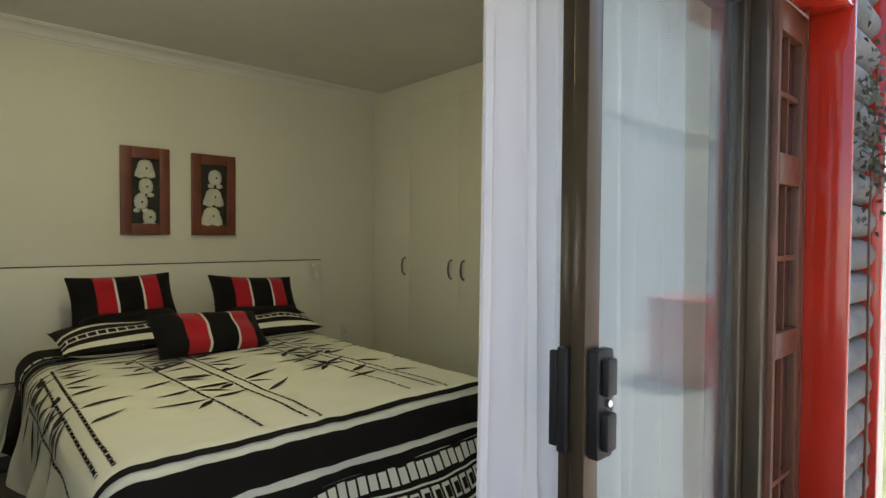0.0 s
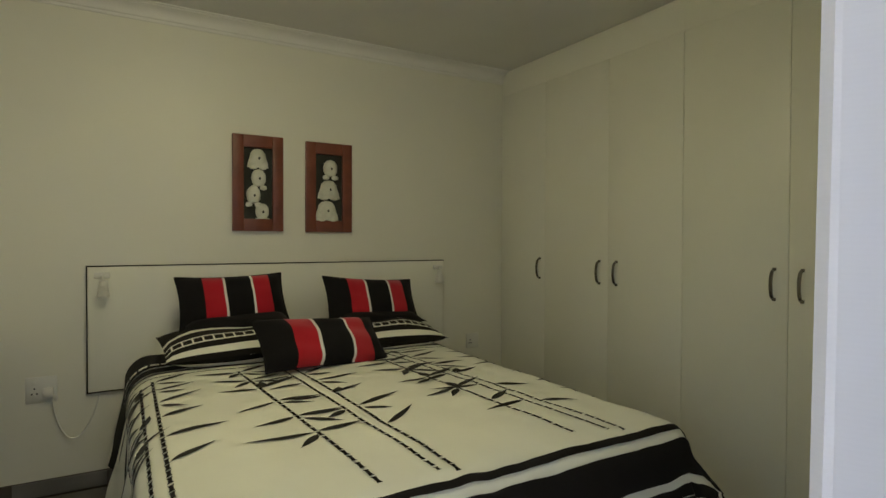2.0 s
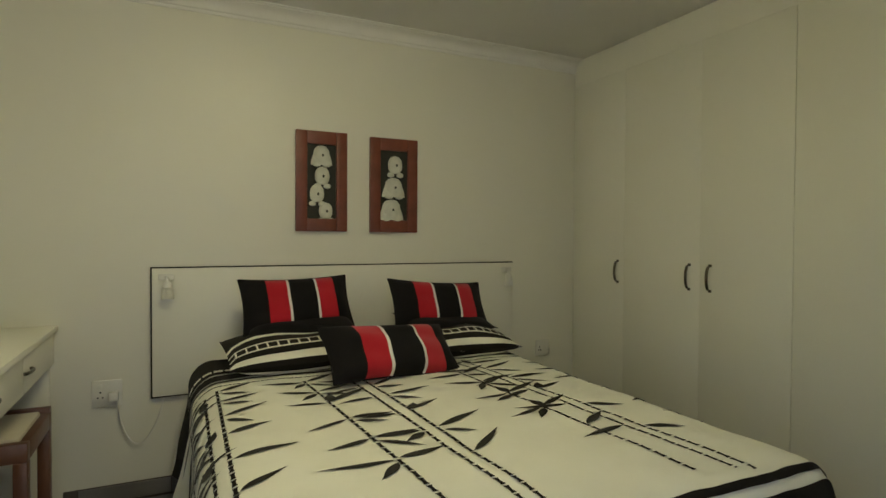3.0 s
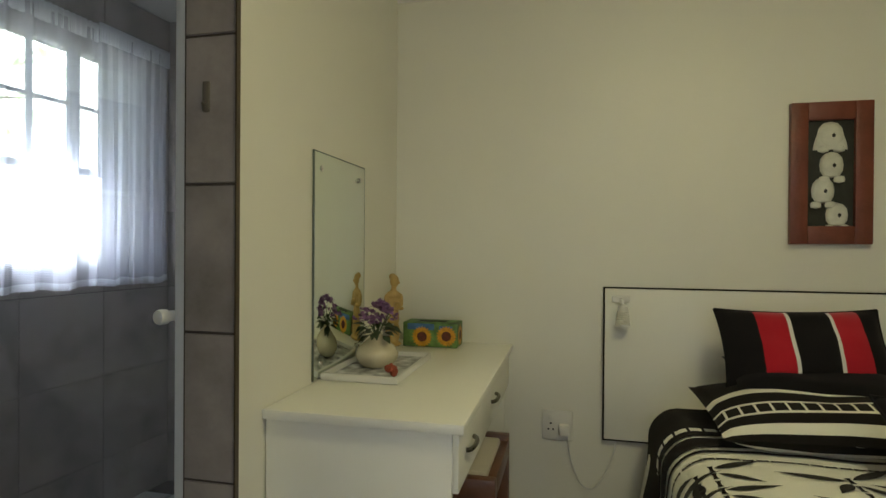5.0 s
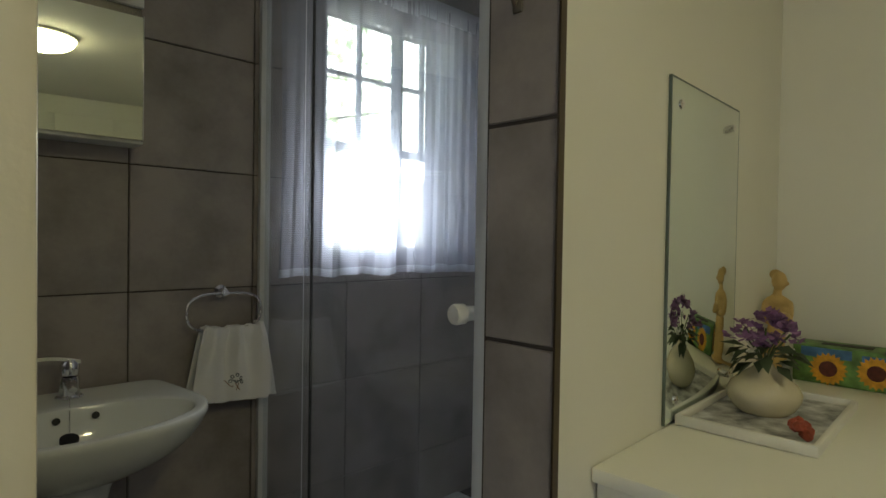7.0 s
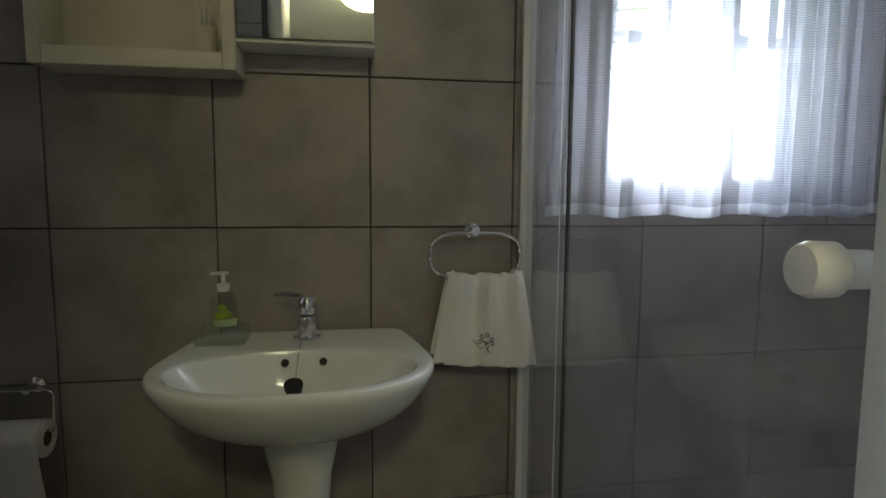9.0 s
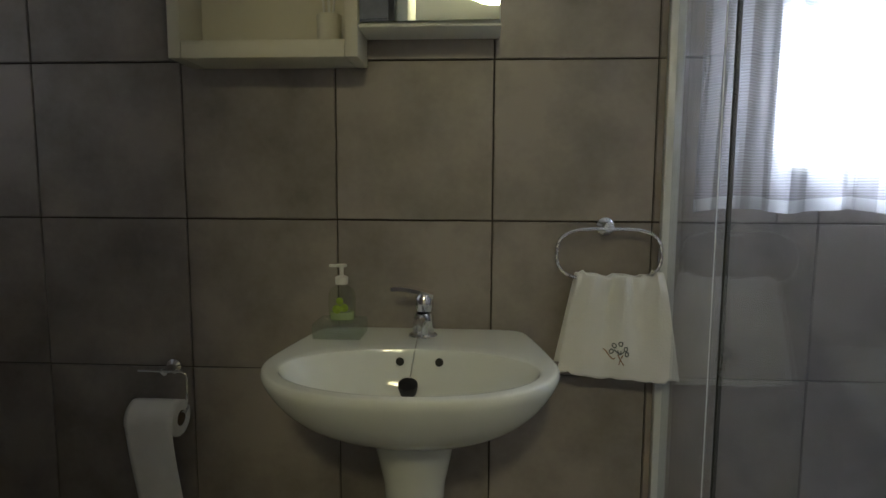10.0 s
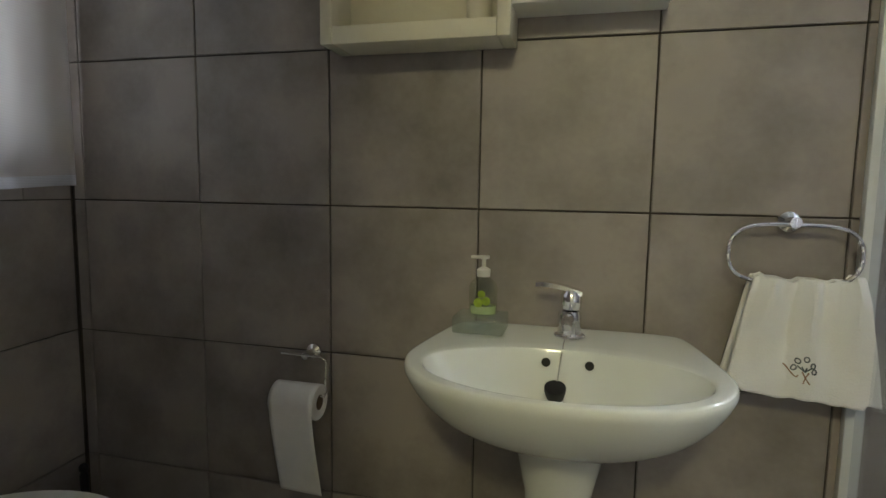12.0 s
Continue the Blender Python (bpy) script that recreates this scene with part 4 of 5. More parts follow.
bm = bmesh.new()
FX, FY = 0.044, -0.120
for x, y, z, a, b, c in ((0, 0, 0.010, 0.040, 0.034, 0.012), (0, 0, 0.060, 0.032, 0.028, 0.062), (0.002, -0.002, 0.125, 0.026, 0.024, 0.055), (0.002, -0.004, 0.185, 0.029, 0.023, 0.045), (0.0, -0.006, 0.222, 0.033, 0.022, 0.020), (0.0, -0.008, 0.245, 0.012, 0.012, 0.020), (0.003, -0.012, 0.282, 0.020, 0.023, 0.028), (0.034, -0.012, 0.195, 0.009, 0.010, 0.034), (-0.034, -0.010, 0.195, 0.009, 0.010, 0.034), (0.028, -0.026, 0.165, 0.012, 0.020, 0.009), (-0.026, -0.026, 0.165, 0.014, 0.020, 0.009), (0.008, -0.040, 0.178, 0.017, 0.014, 0.017), (0.0, 0.006, 0.300, 0.017, 0.017, 0.015), (0.016, -0.030, 0.276, 0.007, 0.007, 0.006)):
    bmesh.ops.create_uvsphere(bm, u_segments=16, v_segments=10, radius=1, matrix=Matrix.Translation((x, y, z)) @ Matrix.Diagonal((a, b, c, 1)))
fig = solo("figurine", bm, mat("honey_carved_wood", (0.50, 0.34, 0.12), 0.45, var=0.2, scale=14, fine=60, bump=0.15), "carved honey-coloured wooden figurine standing on the dressing table", "figurine", at=pose(FX, FY, DZ, 0, 0, 35))
rm = fig.modifiers.new("blend", "REMESH")
rm.mode, rm.voxel_size, rm.use_smooth_shade = "VOXEL", 0.004, True

# hook on the tiled end of the partition
HOOK_GREY = mat("hook_grey", (0.15, 0.13, 0.10), 0.5, 0.3, var=0.1)
hook = thing("wall_hook", "slim grey metal robe hook stuck to the tile", "hook", (-0.08, JAMB_N, 1.68))
part("plate", boxes((-0.090, -0.070, JAMB_N - 0.022, JAMB_N - 0.0145, 1.640, 1.715), bevel=0.004), HOOK_GREY, hook)
bm = bmesh.new()
rod(bm, [(-0.080, JAMB_N - 0.022, 1.665), (-0.080, JAMB_N - 0.028, 1.650), (-0.080, JAMB_N - 0.032, 1.660)], 0.004, 8)
part("peg", bm, HOOK_GREY, hook)

# ---- bathroom: on the west wall (x along the wall, y into it) ----
bas = thing("washbasin", "white ceramic pedestal washbasin fixed to the tiled wall", "washbasin", (-0.18, -0.24, 0), WEST)
BC, BW, RIM = -0.177, 0.312, 0.803
YC = -0.290  # where the basin is widest
BACK = [(1.0, 0.0), (0.985, 0.16), (0.94, 0.46), (0.885, 0.76), (0.845, 0.92), (0.78, 0.99), (0.55, 1.0), (0.0, 1.0)]


def rim_curve(a, f, back=0.0):
    """The basin's outline: straight at the wall, angled shoulders, widest at the tips, a shallow round front."""
    c, s = math.cos(a), math.sin(a)
    if s < 0:
        return BW * f * abs(c) ** 0.80 * (1 if c > 0 else -1) + BC, YC - 0.212 * f * abs(s)
    k = min(1.0, math.atan2(s, abs(c)) / (math.pi / 2)) * (len(BACK) - 1)
    i = min(int(k), len(BACK) - 2)
    x, y = (p + (q - p) * (k - i) for p, q in zip(BACK[i], BACK[i + 1]))
    return BW * f * x * (1 if c > 0 else -1) + BC, YC + (0.279 - back) * f * y


def ring(bm, f, z, n=64, back=0.0, dy=0.0, tilt=0.0):
    out = []
    for k in range(n):
        x, y = rim_curve(2 * math.pi * k / n, f, back)
        out.append(bm.verts.new((x, y + dy, z + tilt * (y + 0.25))))
    return out


def bowl_ring(bm, fx, fy, cy, z, n=64):
    return [bm.verts.new((BC + fx * math.cos(2 * math.pi * k / n), cy + fy * math.sin(2 * math.pi * k / n) * (1.0 if math.sin(2 * math.pi * k / n) < 0 else 0.90), z)) for k in range(n)]


bm = bmesh.new()
T = 0.02
rings = [ring(bm, 0.16, 0.590, dy=0.10), ring(bm, 0.36, 0.603, dy=0.08), ring(bm, 0.62, 0.646, dy=0.045), ring(bm, 0.84, 0.695, dy=0.018), ring(bm, 0.955, 0.750, dy=0.004), ring(bm, 0.995, 0.780, tilt=T * 0.6), ring(bm, 1.0, RIM - 0.012, tilt=T), ring(bm, 0.990, RIM - 0.003, tilt=T), ring(bm, 0.975, RIM, tilt=T), ring(bm, 0.95, RIM, tilt=T)]
BY = -0.322
rings += [bowl_ring(bm, 0.272, 0.164, BY, RIM - 0.003), bowl_ring(bm, 0.268, 0.160, BY, RIM - 0.005), bowl_ring(bm, 0.264, 0.156, BY, RIM - 0.013), bowl_ring(bm, 0.226, 0.132, BY + 0.002, RIM - 0.075), bowl_ring(bm, 0.155, 0.096, BY + 0.008, RIM - 0.120), bowl_ring(bm, 0.06, 0.045, BY + 0.02, RIM - 0.138), bowl_ring(bm, 0.02, 0.02, BY + 0.025, RIM - 0.141)]
for a, b in zip(rings, rings[1:]):
    for k in range(64):
        bm.faces.new((a[k], a[(k + 1) % 64], b[(k + 1) % 64], b[k]))
bm.faces.new(rings[0])
bm.faces.new(rings[-1])
basin_body = part("basin", bm, CERAMIC, bas)
for p in basin_body.data.polygons:
    p.use_smooth = True
sub = basin_body.modifiers.new("round", "SUBSURF")
sub.levels = sub.render_levels = 1
bm = bmesh.new()
lathe(bm, [(0.115, 0.0), (0.105, 0.02), (0.085, 0.08), (0.070, 0.22), (0.064, 0.40), (0.072, 0.50), (0.092, 0.585), (0.118, 0.635)], (BC, -0.20, 0), 40, 0, 1.0, 1.05)
part("pedestal", bm, CERAMIC, bas)
for dx in (-0.045, 0.045):
    bm = bmesh.new()
    lathe(bm, [(0.0, 0.0), (0.0095, 0.0), (0.0095, 0.003), (0.0, 0.003)], (0, 0, 0), 18)
    bmesh.ops.rotate(bm, verts=bm.verts, cent=(0, 0, 0), matrix=Matrix.Rotation(radians(68), 3, "X"))
    bmesh.ops.translate(bm, verts=bm.verts, vec=(BC + 0.010 + dx, -0.1915, RIM - 0.032))
    part("overflow_hole", bm, BLACK_PANEL, bas, "dark overflow hole")
plug = thing("basin_plug", "black rubber plug hanging on its chain in the basin", "plug", (BC - 0.02, -0.21, RIM - 0.09), WEST)
bm = bmesh.new()
lathe(bm, [(0.0, -0.014), (0.018, -0.014), (0.022, 0.004), (0.022, 0.012), (0.0, 0.014)], (0, 0, 0), 22)
bmesh.ops.rotate(bm, verts=bm.verts, cent=(0, 0, 0), matrix=Matrix.Rotation(radians(22), 3, "X"))
bmesh.ops.translate(bm, verts=bm.verts, vec=(BC - 0.012, -0.232, RIM - 0.080))
part("stopper", bm, BLACK_PLASTIC, plug)
bm = bmesh.new()
for k in span(0, 1, 26):
    bmesh.ops.create_icosphere(bm, subdivisions=1, radius=0.0024, matrix=pose(BC + 0.002 - 0.012 * k, -0.150 - 0.074 * k, RIM + 0.014 - 0.084 * k ** 1.3))
part("chain", bm, CHROME, plug, "fine bead chain")

TC = BC + 0.004
tap = thing("basin_mixer", "chrome single-lever basin mixer tap", "tap", (TC, -0.090, RIM + 0.01), WEST)
TZ = RIM + 0.0025
bm = bmesh.new()
lathe(bm, [(0.031, 0), (0.031, 0.006), (0.027, 0.010), (0.025, 0.030), (0.027, 0.048), (0.024, 0.060), (0.0, 0.064)], (TC + 0.005, -0.090, TZ), 28)
part("body", bm, CHROME, tap)
bm = bmesh.new()
for k in range(26):
    a = 2 * math.pi * k / 26
    bmesh.ops.create_icosphere(bm, subdivisions=1, radius=0.0035, matrix=pose(TC + 0.005 + 0.032 * math.cos(a), -0.090 + 0.032 * math.sin(a), TZ + 0.003))
part("base_beads", bm, CHROME, tap, "beaded chrome collar")
bm = bmesh.new()
rod(bm, [(TC + 0.005, -0.095, TZ + 0.035), (TC + 0.003, -0.130, TZ + 0.050), (TC, -0.165, TZ + 0.050), (TC, -0.180, TZ + 0.040)], 0.014, 14, r2=0.011)
part("spout", bm, CHROME, tap)
bm = bmesh.new()
lathe(bm, [(0.0, 0.062), (0.020, 0.064), (0.024, 0.078), (0.024, 0.096), (0.016, 0.108), (0.0, 0.110)], (TC + 0.007, -0.090, TZ), 26)
part("cartridge_cap", bm, CHROME, tap)
bm = bmesh.new()
g = []
for k in span(0, 1, 10):
    w = 0.016 * (1 - 0.45 * k)
    cx, cz = TC + 0.030 - 0.104 * k, TZ + 0.100 + 0.016 * math.sin(k * 1.9)
    g.append([bm.verts.new((cx, -0.090 + s * w, cz + q)) for s, q in ((-1, -0.004), (1, -0.004), (1, 0.006), (-1, 0.006))])
for a, b in zip(g, g[1:]):
    for k in range(4):
        bm.faces.new((a[k], a[(k + 1) % 4], b[(k + 1) % 4], b[k]))
bm.faces.new(g[0])
bm.faces.new(g[-1])
part("lever", bm, CHROME, tap)

# soap pump in its glass dish
dish = thing("soap_dish", "heavy greenish glass dish on the basin's back edge", "dish", (-0.375, -0.10, RIM), WEST)
GL = glass("green_glass", (0.90, 0.95, 0.90), 0.02, 0.12, 0.10)
DB = RIM + 0.0035
bm = bmesh.new()
box(bm, -0.430, -0.312, -0.150, -0.055, DB, DB + 0.040, 0.006, 0, 3)
part("block", bm, GL, dish)
pump = thing("soap_pump", "clear plastic hand-soap bottle with white pump and green label", "soap bottle", (-0.366, -0.105, DB + 0.041), WEST)
PB = DB + 0.0405
bm = bmesh.new()
lathe(bm, [(0.0, 0.0), (0.030, 0.0), (0.033, 0.004), (0.033, 0.062), (0.028, 0.076), (0.014, 0.084), (0.013, 0.090)], (-0.366, -0.105, PB), 28, 0, 1.0, 0.7)
part("bottle", bm, glass("clear_plastic", (0.94, 0.97, 0.91), 0.05, 0.05), pump)
bm = bmesh.new()
lathe(bm, [(0.0, 0.002), (0.029, 0.002), (0.030, 0.020), (0.0, 0.020)], (-0.366, -0.105, PB), 28, 0, 1.0, 0.68)
part("soap", bm, mat("green_soap", (0.42, 0.50, 0.28), 0.2, var=0.1), pump)
bm = bmesh.new()
for x, z, r in ((-0.373, 0.030, 0.011), (-0.355, 0.034, 0.010), (-0.366, 0.050, 0.009)):
    bm.faces.new([bm.verts.new((x + r * math.cos(a), -0.1290, PB + z + r * math.sin(a))) for a in span(0, 5.9, 15)])
part("label_fruit", bm, mat("kiwi_green", (0.30, 0.42, 0.04), 0.5, var=0.4, scale=60), pump, "green fruit picture on the label")
bm = bmesh.new()
lathe(bm, [(0.015, 0.088), (0.016, 0.104), (0.010, 0.108), (0.005, 0.110), (0.005, 0.128), (0.013, 0.130), (0.013, 0.136), (0, 0.138)], (-0.366, -0.105, PB), 20)
box(bm, -0.396, -0.366, -0.110, -0.100, PB + 0.129, PB + 0.136, 0.002)
part("pump_head", bm, WHITE_PLASTIC, pump)

# towel ring and hand towel
tring = thing("towel_ring", "oval chrome towel ring on a round wall mount", "towel ring", (0.275, -0.05, 1.03), WEST)
bm = bmesh.new()
lathe(bm, [(0.022, 0.0), (0.022, 0.012), (0.012, 0.020), (0.012, 0.055), (0, 0.056)], (0, 0, 0), 24)
bmesh.ops.rotate(bm, verts=bm.verts, cent=(0, 0, 0), matrix=Matrix.Rotation(radians(90), 3, "X"))
bmesh.ops.translate(bm, verts=bm.verts, vec=(0.281, -0.009, 1.076))
part("mount", bm, CHROME, tring)
bm = bmesh.new()
pts = []
RX, RZ, RC = 0.126, 0.062, 1.010
for k in range(48):
    a = 2 * math.pi * k / 48
    c, s = math.cos(a), math.sin(a)
    pts.append((0.283 + RX * abs(c) ** 0.5 * (1 if c > 0 else -1), -0.055 - 0.003 * (1 - s), RC + RZ * abs(s) ** 0.8 * (1 if s > 0 else -1)))
rod(bm, pts, 0.0045, 10, closed=True)
part("ring", bm, CHROME, tring)

towel = thing("hand_towel", "white terry hand towel with an embroidered flower, folded over the ring", "towel", (0.29, -0.06, 0.84), WEST)


def towel_fold(side):
    def f(u, v):
        w = 0.101 + 0.036 * v
        x = 0.305 + u * w + 0.008 * v * u
        top = 0.962 + 0.006 * math.sin(u * 9) - 0.012 * abs(math.sin(u * 4.7 + 0.5)) + 0.010 * (abs(u) > 0.8)
        z = top - v * (0.246 if side > 0 else 0.236) - 0.010 * v * u
        pleat = 0.010 * (side > 0) + 0.020 * math.sin(u * 7.6 + 0.8 + 0.9 * math.sin(u * 3.1)) * min(1.0, 0.35 + 4 * v) * (1 - 0.62 * v) + 0.006 * math.sin(u * 17 + v * 4) * (1 - v) ** 2 + 0.006 * noise.noise((u * 2.5, v * 3, side * 3.0))
        over = 0.008 * math.sqrt(max(0.0, 1 - (1 - min(1, v / 0.06)) ** 2))
        y = -0.061 - side * (0.007 + over) - (pleat if side > 0 else max(-0.004, pleat * 0.3)) - (0.006 * v if side > 0 else -0.012 * v)
        return Vector((x, y, z + 0.004 * (1 - min(1, v / 0.06))))
    return f


us, vs = span(-1, 1, 44), [0, 0.01, 0.025, 0.045, 0.07] + span(0.1, 1, 36)
bm = bmesh.new()
sheet(bm, us, vs, towel_fold(1))
tb = part("front_fold", bm, TOWEL, towel)
so = tb.modifiers.new("thick", "SOLIDIFY")
so.thickness, so.offset = 0.005, 0
bm = bmesh.new()
sheet(bm, us, vs, towel_fold(-1))
tb = part("back_fold", bm, TOWEL, towel)
so = tb.modifiers.new("thick", "SOLIDIFY")
so.thickness, so.offset = 0.005, 0
ff = towel_fold(1)


def on_towel(x, z):
    u, v = x, z
    return ff(u, v) + Vector((0, -0.0045, 0))


def stitch(name, strokes, r, material, label):
    bm = bmesh.new()
    for s in strokes:
        rod(bm, [on_towel(u, v) for u, v in s], r, 6)
    part(name, bm, material, towel, label)


EU, EV = 0.0, 0.70
stitch("stem_stitch", [[(EU - 0.26 + 0.08 * math.sin(k * 3.1) * 0.6 + 0.20 * k, EV + 0.02 + 0.10 * k - 0.03 * math.cos(k * 6)) for k in span(0, 1, 10)], [(EU - 0.02, EV + 0.05), (EU + 0.02, EV + 0.10), (EU, EV + 0.15)], [(EU + 0.06, EV + 0.05), (EU + 0.02, EV + 0.10), (EU + 0.08, EV + 0.15)]], 0.0013, mat("brown_thread", (0.30, 0.15, 0.07), 0.7), "brown embroidered stem")
loops = []
for cu, cv in ((EU - 0.08, EV - 0.03), (EU + 0.02, EV - 0.06), (EU + 0.11, EV - 0.01), (EU - 0.12, EV + 0.03), (EU + 0.13, EV + 0.04)):
    loops.append([(cu + 0.032 * math.cos(a), cv + 0.022 * math.sin(a)) for a in span(0, 6.283, 10)])
loops += [[(EU + 0.01, EV + 0.05), (EU + d, EV + 0.01)] for d in (-0.08, -0.03, 0.03, 0.09)]
stitch("flower_stitch", loops, 0.0014, mat("blue_grey_thread", (0.10, 0.12, 0.13), 0.7), "blue-grey embroidered flowers")

# open shelf and mirror cabinet
shelf = thing("wall_shelf", "cream painted open wall shelf with a deep bottom board", "shelf", (-0.535, -0.07, 1.47), WEST)
part("side_board", boxes((-0.764, -0.734, -0.130, -0.010, 1.466, 1.95), bevel=0.003), CREAM_WOOD, shelf)
part("side_board", boxes((-0.346, -0.316, -0.130, -0.010, 1.466, 1.95), bevel=0.003), CREAM_WOOD, shelf)
part("bottom_board", boxes((-0.7335, -0.3465, -0.129, -0.010, 1.466, 1.507), bevel=0.003), CREAM_WOOD, shelf)
part("middle_board", boxes((-0.7335, -0.3465, -0.125, -0.020, 1.71, 1.728), bevel=0.002), CREAM_WOOD, shelf)
part("top_board", boxes((-0.7335, -0.3465, -0.129, -0.010, 1.92, 1.95), bevel=0.003), CREAM_WOOD, shelf)
part("back_board", boxes((-0.7335, -0.3465, -0.019, -0.0102, 1.5075, 1.9195)), CREAM_WOOD, shelf)
cup = thing("tooth_mug", "cream ceramic mug with brushes standing on the shelf", "mug", (-0.40, -0.075, 1.507), WEST)
bm = bmesh.new()
lathe(bm, [(0, 0.0), (0.026, 0.0), (0.028, 0.004), (0.029, 0.066), (0.026, 0.066), (0.025, 0.006), (0, 0.006)], (-0.395, -0.075, 1.5075), 26)
part("mug", bm, CREAM_WOOD, cup)
for dx, dz in ((-0.012, 0.135), (0.010, 0.12), (0.0, 0.13)):
    bm = bmesh.new()
    rod(bm, [(-0.395 + dx * 0.3, -0.075, 1.515), (-0.395 + dx * 1.5, -0.078, 1.507 + dz)], 0.0032, 8)
    part("brush", bm, WHITE_PLASTIC, cup)

cab = thing("mirror_cabinet", "white wall cabinet with a mirror door over the basin", "mirror cabinet", (-0.155, -0.06, 1.72), WEST)
part("carcass", boxes((-0.314, 0.008, -0.112, -0.010, 1.543, 1.905), bevel=0.002), MELAMINE, cab)
part("bottom_ledge", boxes((-0.320, 0.011, -0.119, -0.010, 1.534, 1.5425), bevel=0.002), MELAMINE, cab)
bm = boxes((-0.312, 0.006, -0.1240, -0.1185, 1.545, 1.902))
AJAR = Matrix.Rotation(radians(0.6), 3, "X") @ Matrix.Rotation(radians(-1.6), 3, "Z")
bmesh.ops.rotate(bm, verts=bm.verts, cent=(-0.312, -0.1200, 1.56), matrix=AJAR)
part("mirror_door", bm, MIRROR, cab, "frameless mirror door")
bm = boxes((0.0063, 0.0085, -0.1240, -0.1145, 1.545, 1.9055))
bmesh.ops.rotate(bm, verts=bm.verts, cent=(-0.312, -0.1200, 1.56), matrix=AJAR)
part("door_edge", bm, WHITE_ALU, cab, "thin pale door edge")
part("light_slot", boxes((-0.314, 0.008, -0.108, -0.010, 1.9055, 1.935)), DARK_STEEL, cab, "dark slot under the top box")
part("top_box", boxes((-0.318, 0.012, -0.120, -0.010, 1.9355, 2.06), bevel=0.003), MELAMINE, cab)

# paper holder and roll
holder = thing("paper_holder", "chrome wire toilet paper holder on a round wall mount", "paper holder", (-0.84, -0.05, 0.69), WEST)
bm = bmesh.new()
lathe(bm, [(0.020, 0.0), (0.020, 0.010), (0.010, 0.016), (0.010, 0.058), (0.0, 0.06)], (0, 0, 0), 22)
bmesh.ops.rotate(bm, verts=bm.verts, cent=(0, 0, 0), matrix=Matrix.Rotation(radians(90), 3, "X"))
bmesh.ops.translate(bm, verts=bm.verts, vec=(-0.846, -0.009, 0.690))
part("mount", bm, CHROME, holder)
bm = bmesh.new()
rod(bm, [(-0.915, -0.066, 0.692), (-0.800, -0.066, 0.692), (-0.786, -0.067, 0.684), (-0.784, -0.070, 0.672), (-0.784, -0.072, 0.599), (-0.788, -0.073, 0.588), (-0.800, -0.073, 0.585), (-0.930, -0.073, 0.585)], 0.0035, 10)
part("wire", bm, CHROME, holder)
roll = thing("toilet_roll", "white toilet paper roll with a loose end hanging down", "toilet roll", (-0.868, -0.073, 0.59), WEST)
bm = bmesh.new()
R0, R1, NS = 0.0205, 0.047, 40
rr = []
for x, r in ((-0.928, R0), (-0.928, R1 - 0.003), (-0.925, R1), (-0.803, R1), (-0.800, R1 - 0.003), (-0.800, R0)):
    rr.append([bm.verts.new((x, -0.073 + r * math.cos(2 * math.pi * k / NS), 0.571 + r * math.sin(2 * math.pi * k / NS))) for k in range(NS)])
rr.append(rr[0])
for a, b in zip(rr, rr[1:]):
    for k in range(NS):
        bm.faces.new((a[k], a[(k + 1) % NS], b[(k + 1) % NS], b[k]))
part("roll", bm, PAPER, roll)
bm = bmesh.new()


def loose(u, v):
    x = -0.864 + u * 0.061 + 0.014 * v * v
    if v < 0.22:
        a = math.pi / 2 - v / 0.22 * (math.pi / 2)
        return Vector((x, -0.073 - (R1 + 0.0012) * math.cos(a), 0.571 + (R1 + 0.0012) * math.sin(a)))
    w = v - 0.22
    return Vector((x + 0.018 * w, -0.073 - R1 - 0.0012 + 0.010 * w * w * math.sin(3 * w) - 0.004 * u * w, 0.571 - 0.285 * w))


sheet(bm, span(-1, 1, 10), span(0, 1.03, 36), loose)
lp = part("loose_end", bm, PAPER, roll)
so = lp.modifiers.new("thick", "SOLIDIFY")
so.thickness = 0.0008
bm = bmesh.new()
rod(bm, [(-0.927, -0.073, 0.571), (-0.801, -0.073, 0.571)], R0 - 0.0008, 24)
part("core", bm, mat("brown_cardboard", (0.12, 0.075, 0.04), 0.9, var=0.2), roll, "dark cardboard core")

brush = thing("toilet_brush", "black toilet brush in its holder standing in the corner", "toilet brush", (-1.535, -0.12, 0), WEST)
bm = bmesh.new()
lathe(bm, [(0, 0.009), (0.055, 0.009), (0.05, 0.03), (0.046, 0.14), (0.040, 0.15), (0, 0.15)], (-1.535, -0.12, 0), 24)
part("holder", bm, BLACK_PLASTIC, brush)
bm = bmesh.new()
lathe(bm, [(0.012, 0.151), (0.012, 0.285), (0.009, 0.29), (0.009, 0.296), (0.013, 0.302), (0.013, 0.312), (0.006, 0.320), (0, 0.321)], (-1.535, -0.12, 0), 18)
part("handle", bm, BLACK_PLASTIC, brush)

# toilet against the south wall
wc = thing("toilet", "white ceramic toilet with closed lid against the tiled wall", "toilet", (-0.90, -2.70, 0))
bm = bmesh.new()
lathe(bm, [(0.0, 0.009), (0.115, 0.009), (0.105, 0.05), (0.10, 0.18), (0.14, 0.28), (0.185, 0.39), (0.19, 0.413), (0.0, 0.413)], (-0.90, -2.62, 0), 40, 0, 0.95, 1.28)
part("bowl", bm, CERAMIC, wc)
bm = bmesh.new()
lathe(bm, [(0.0, 0.416), (0.195, 0.416), (0.200, 0.422), (0.200, 0.440), (0.192, 0.448), (0.0, 0.455)], (-0.90, -2.62, 0), 48, 0, 0.97, 1.26)
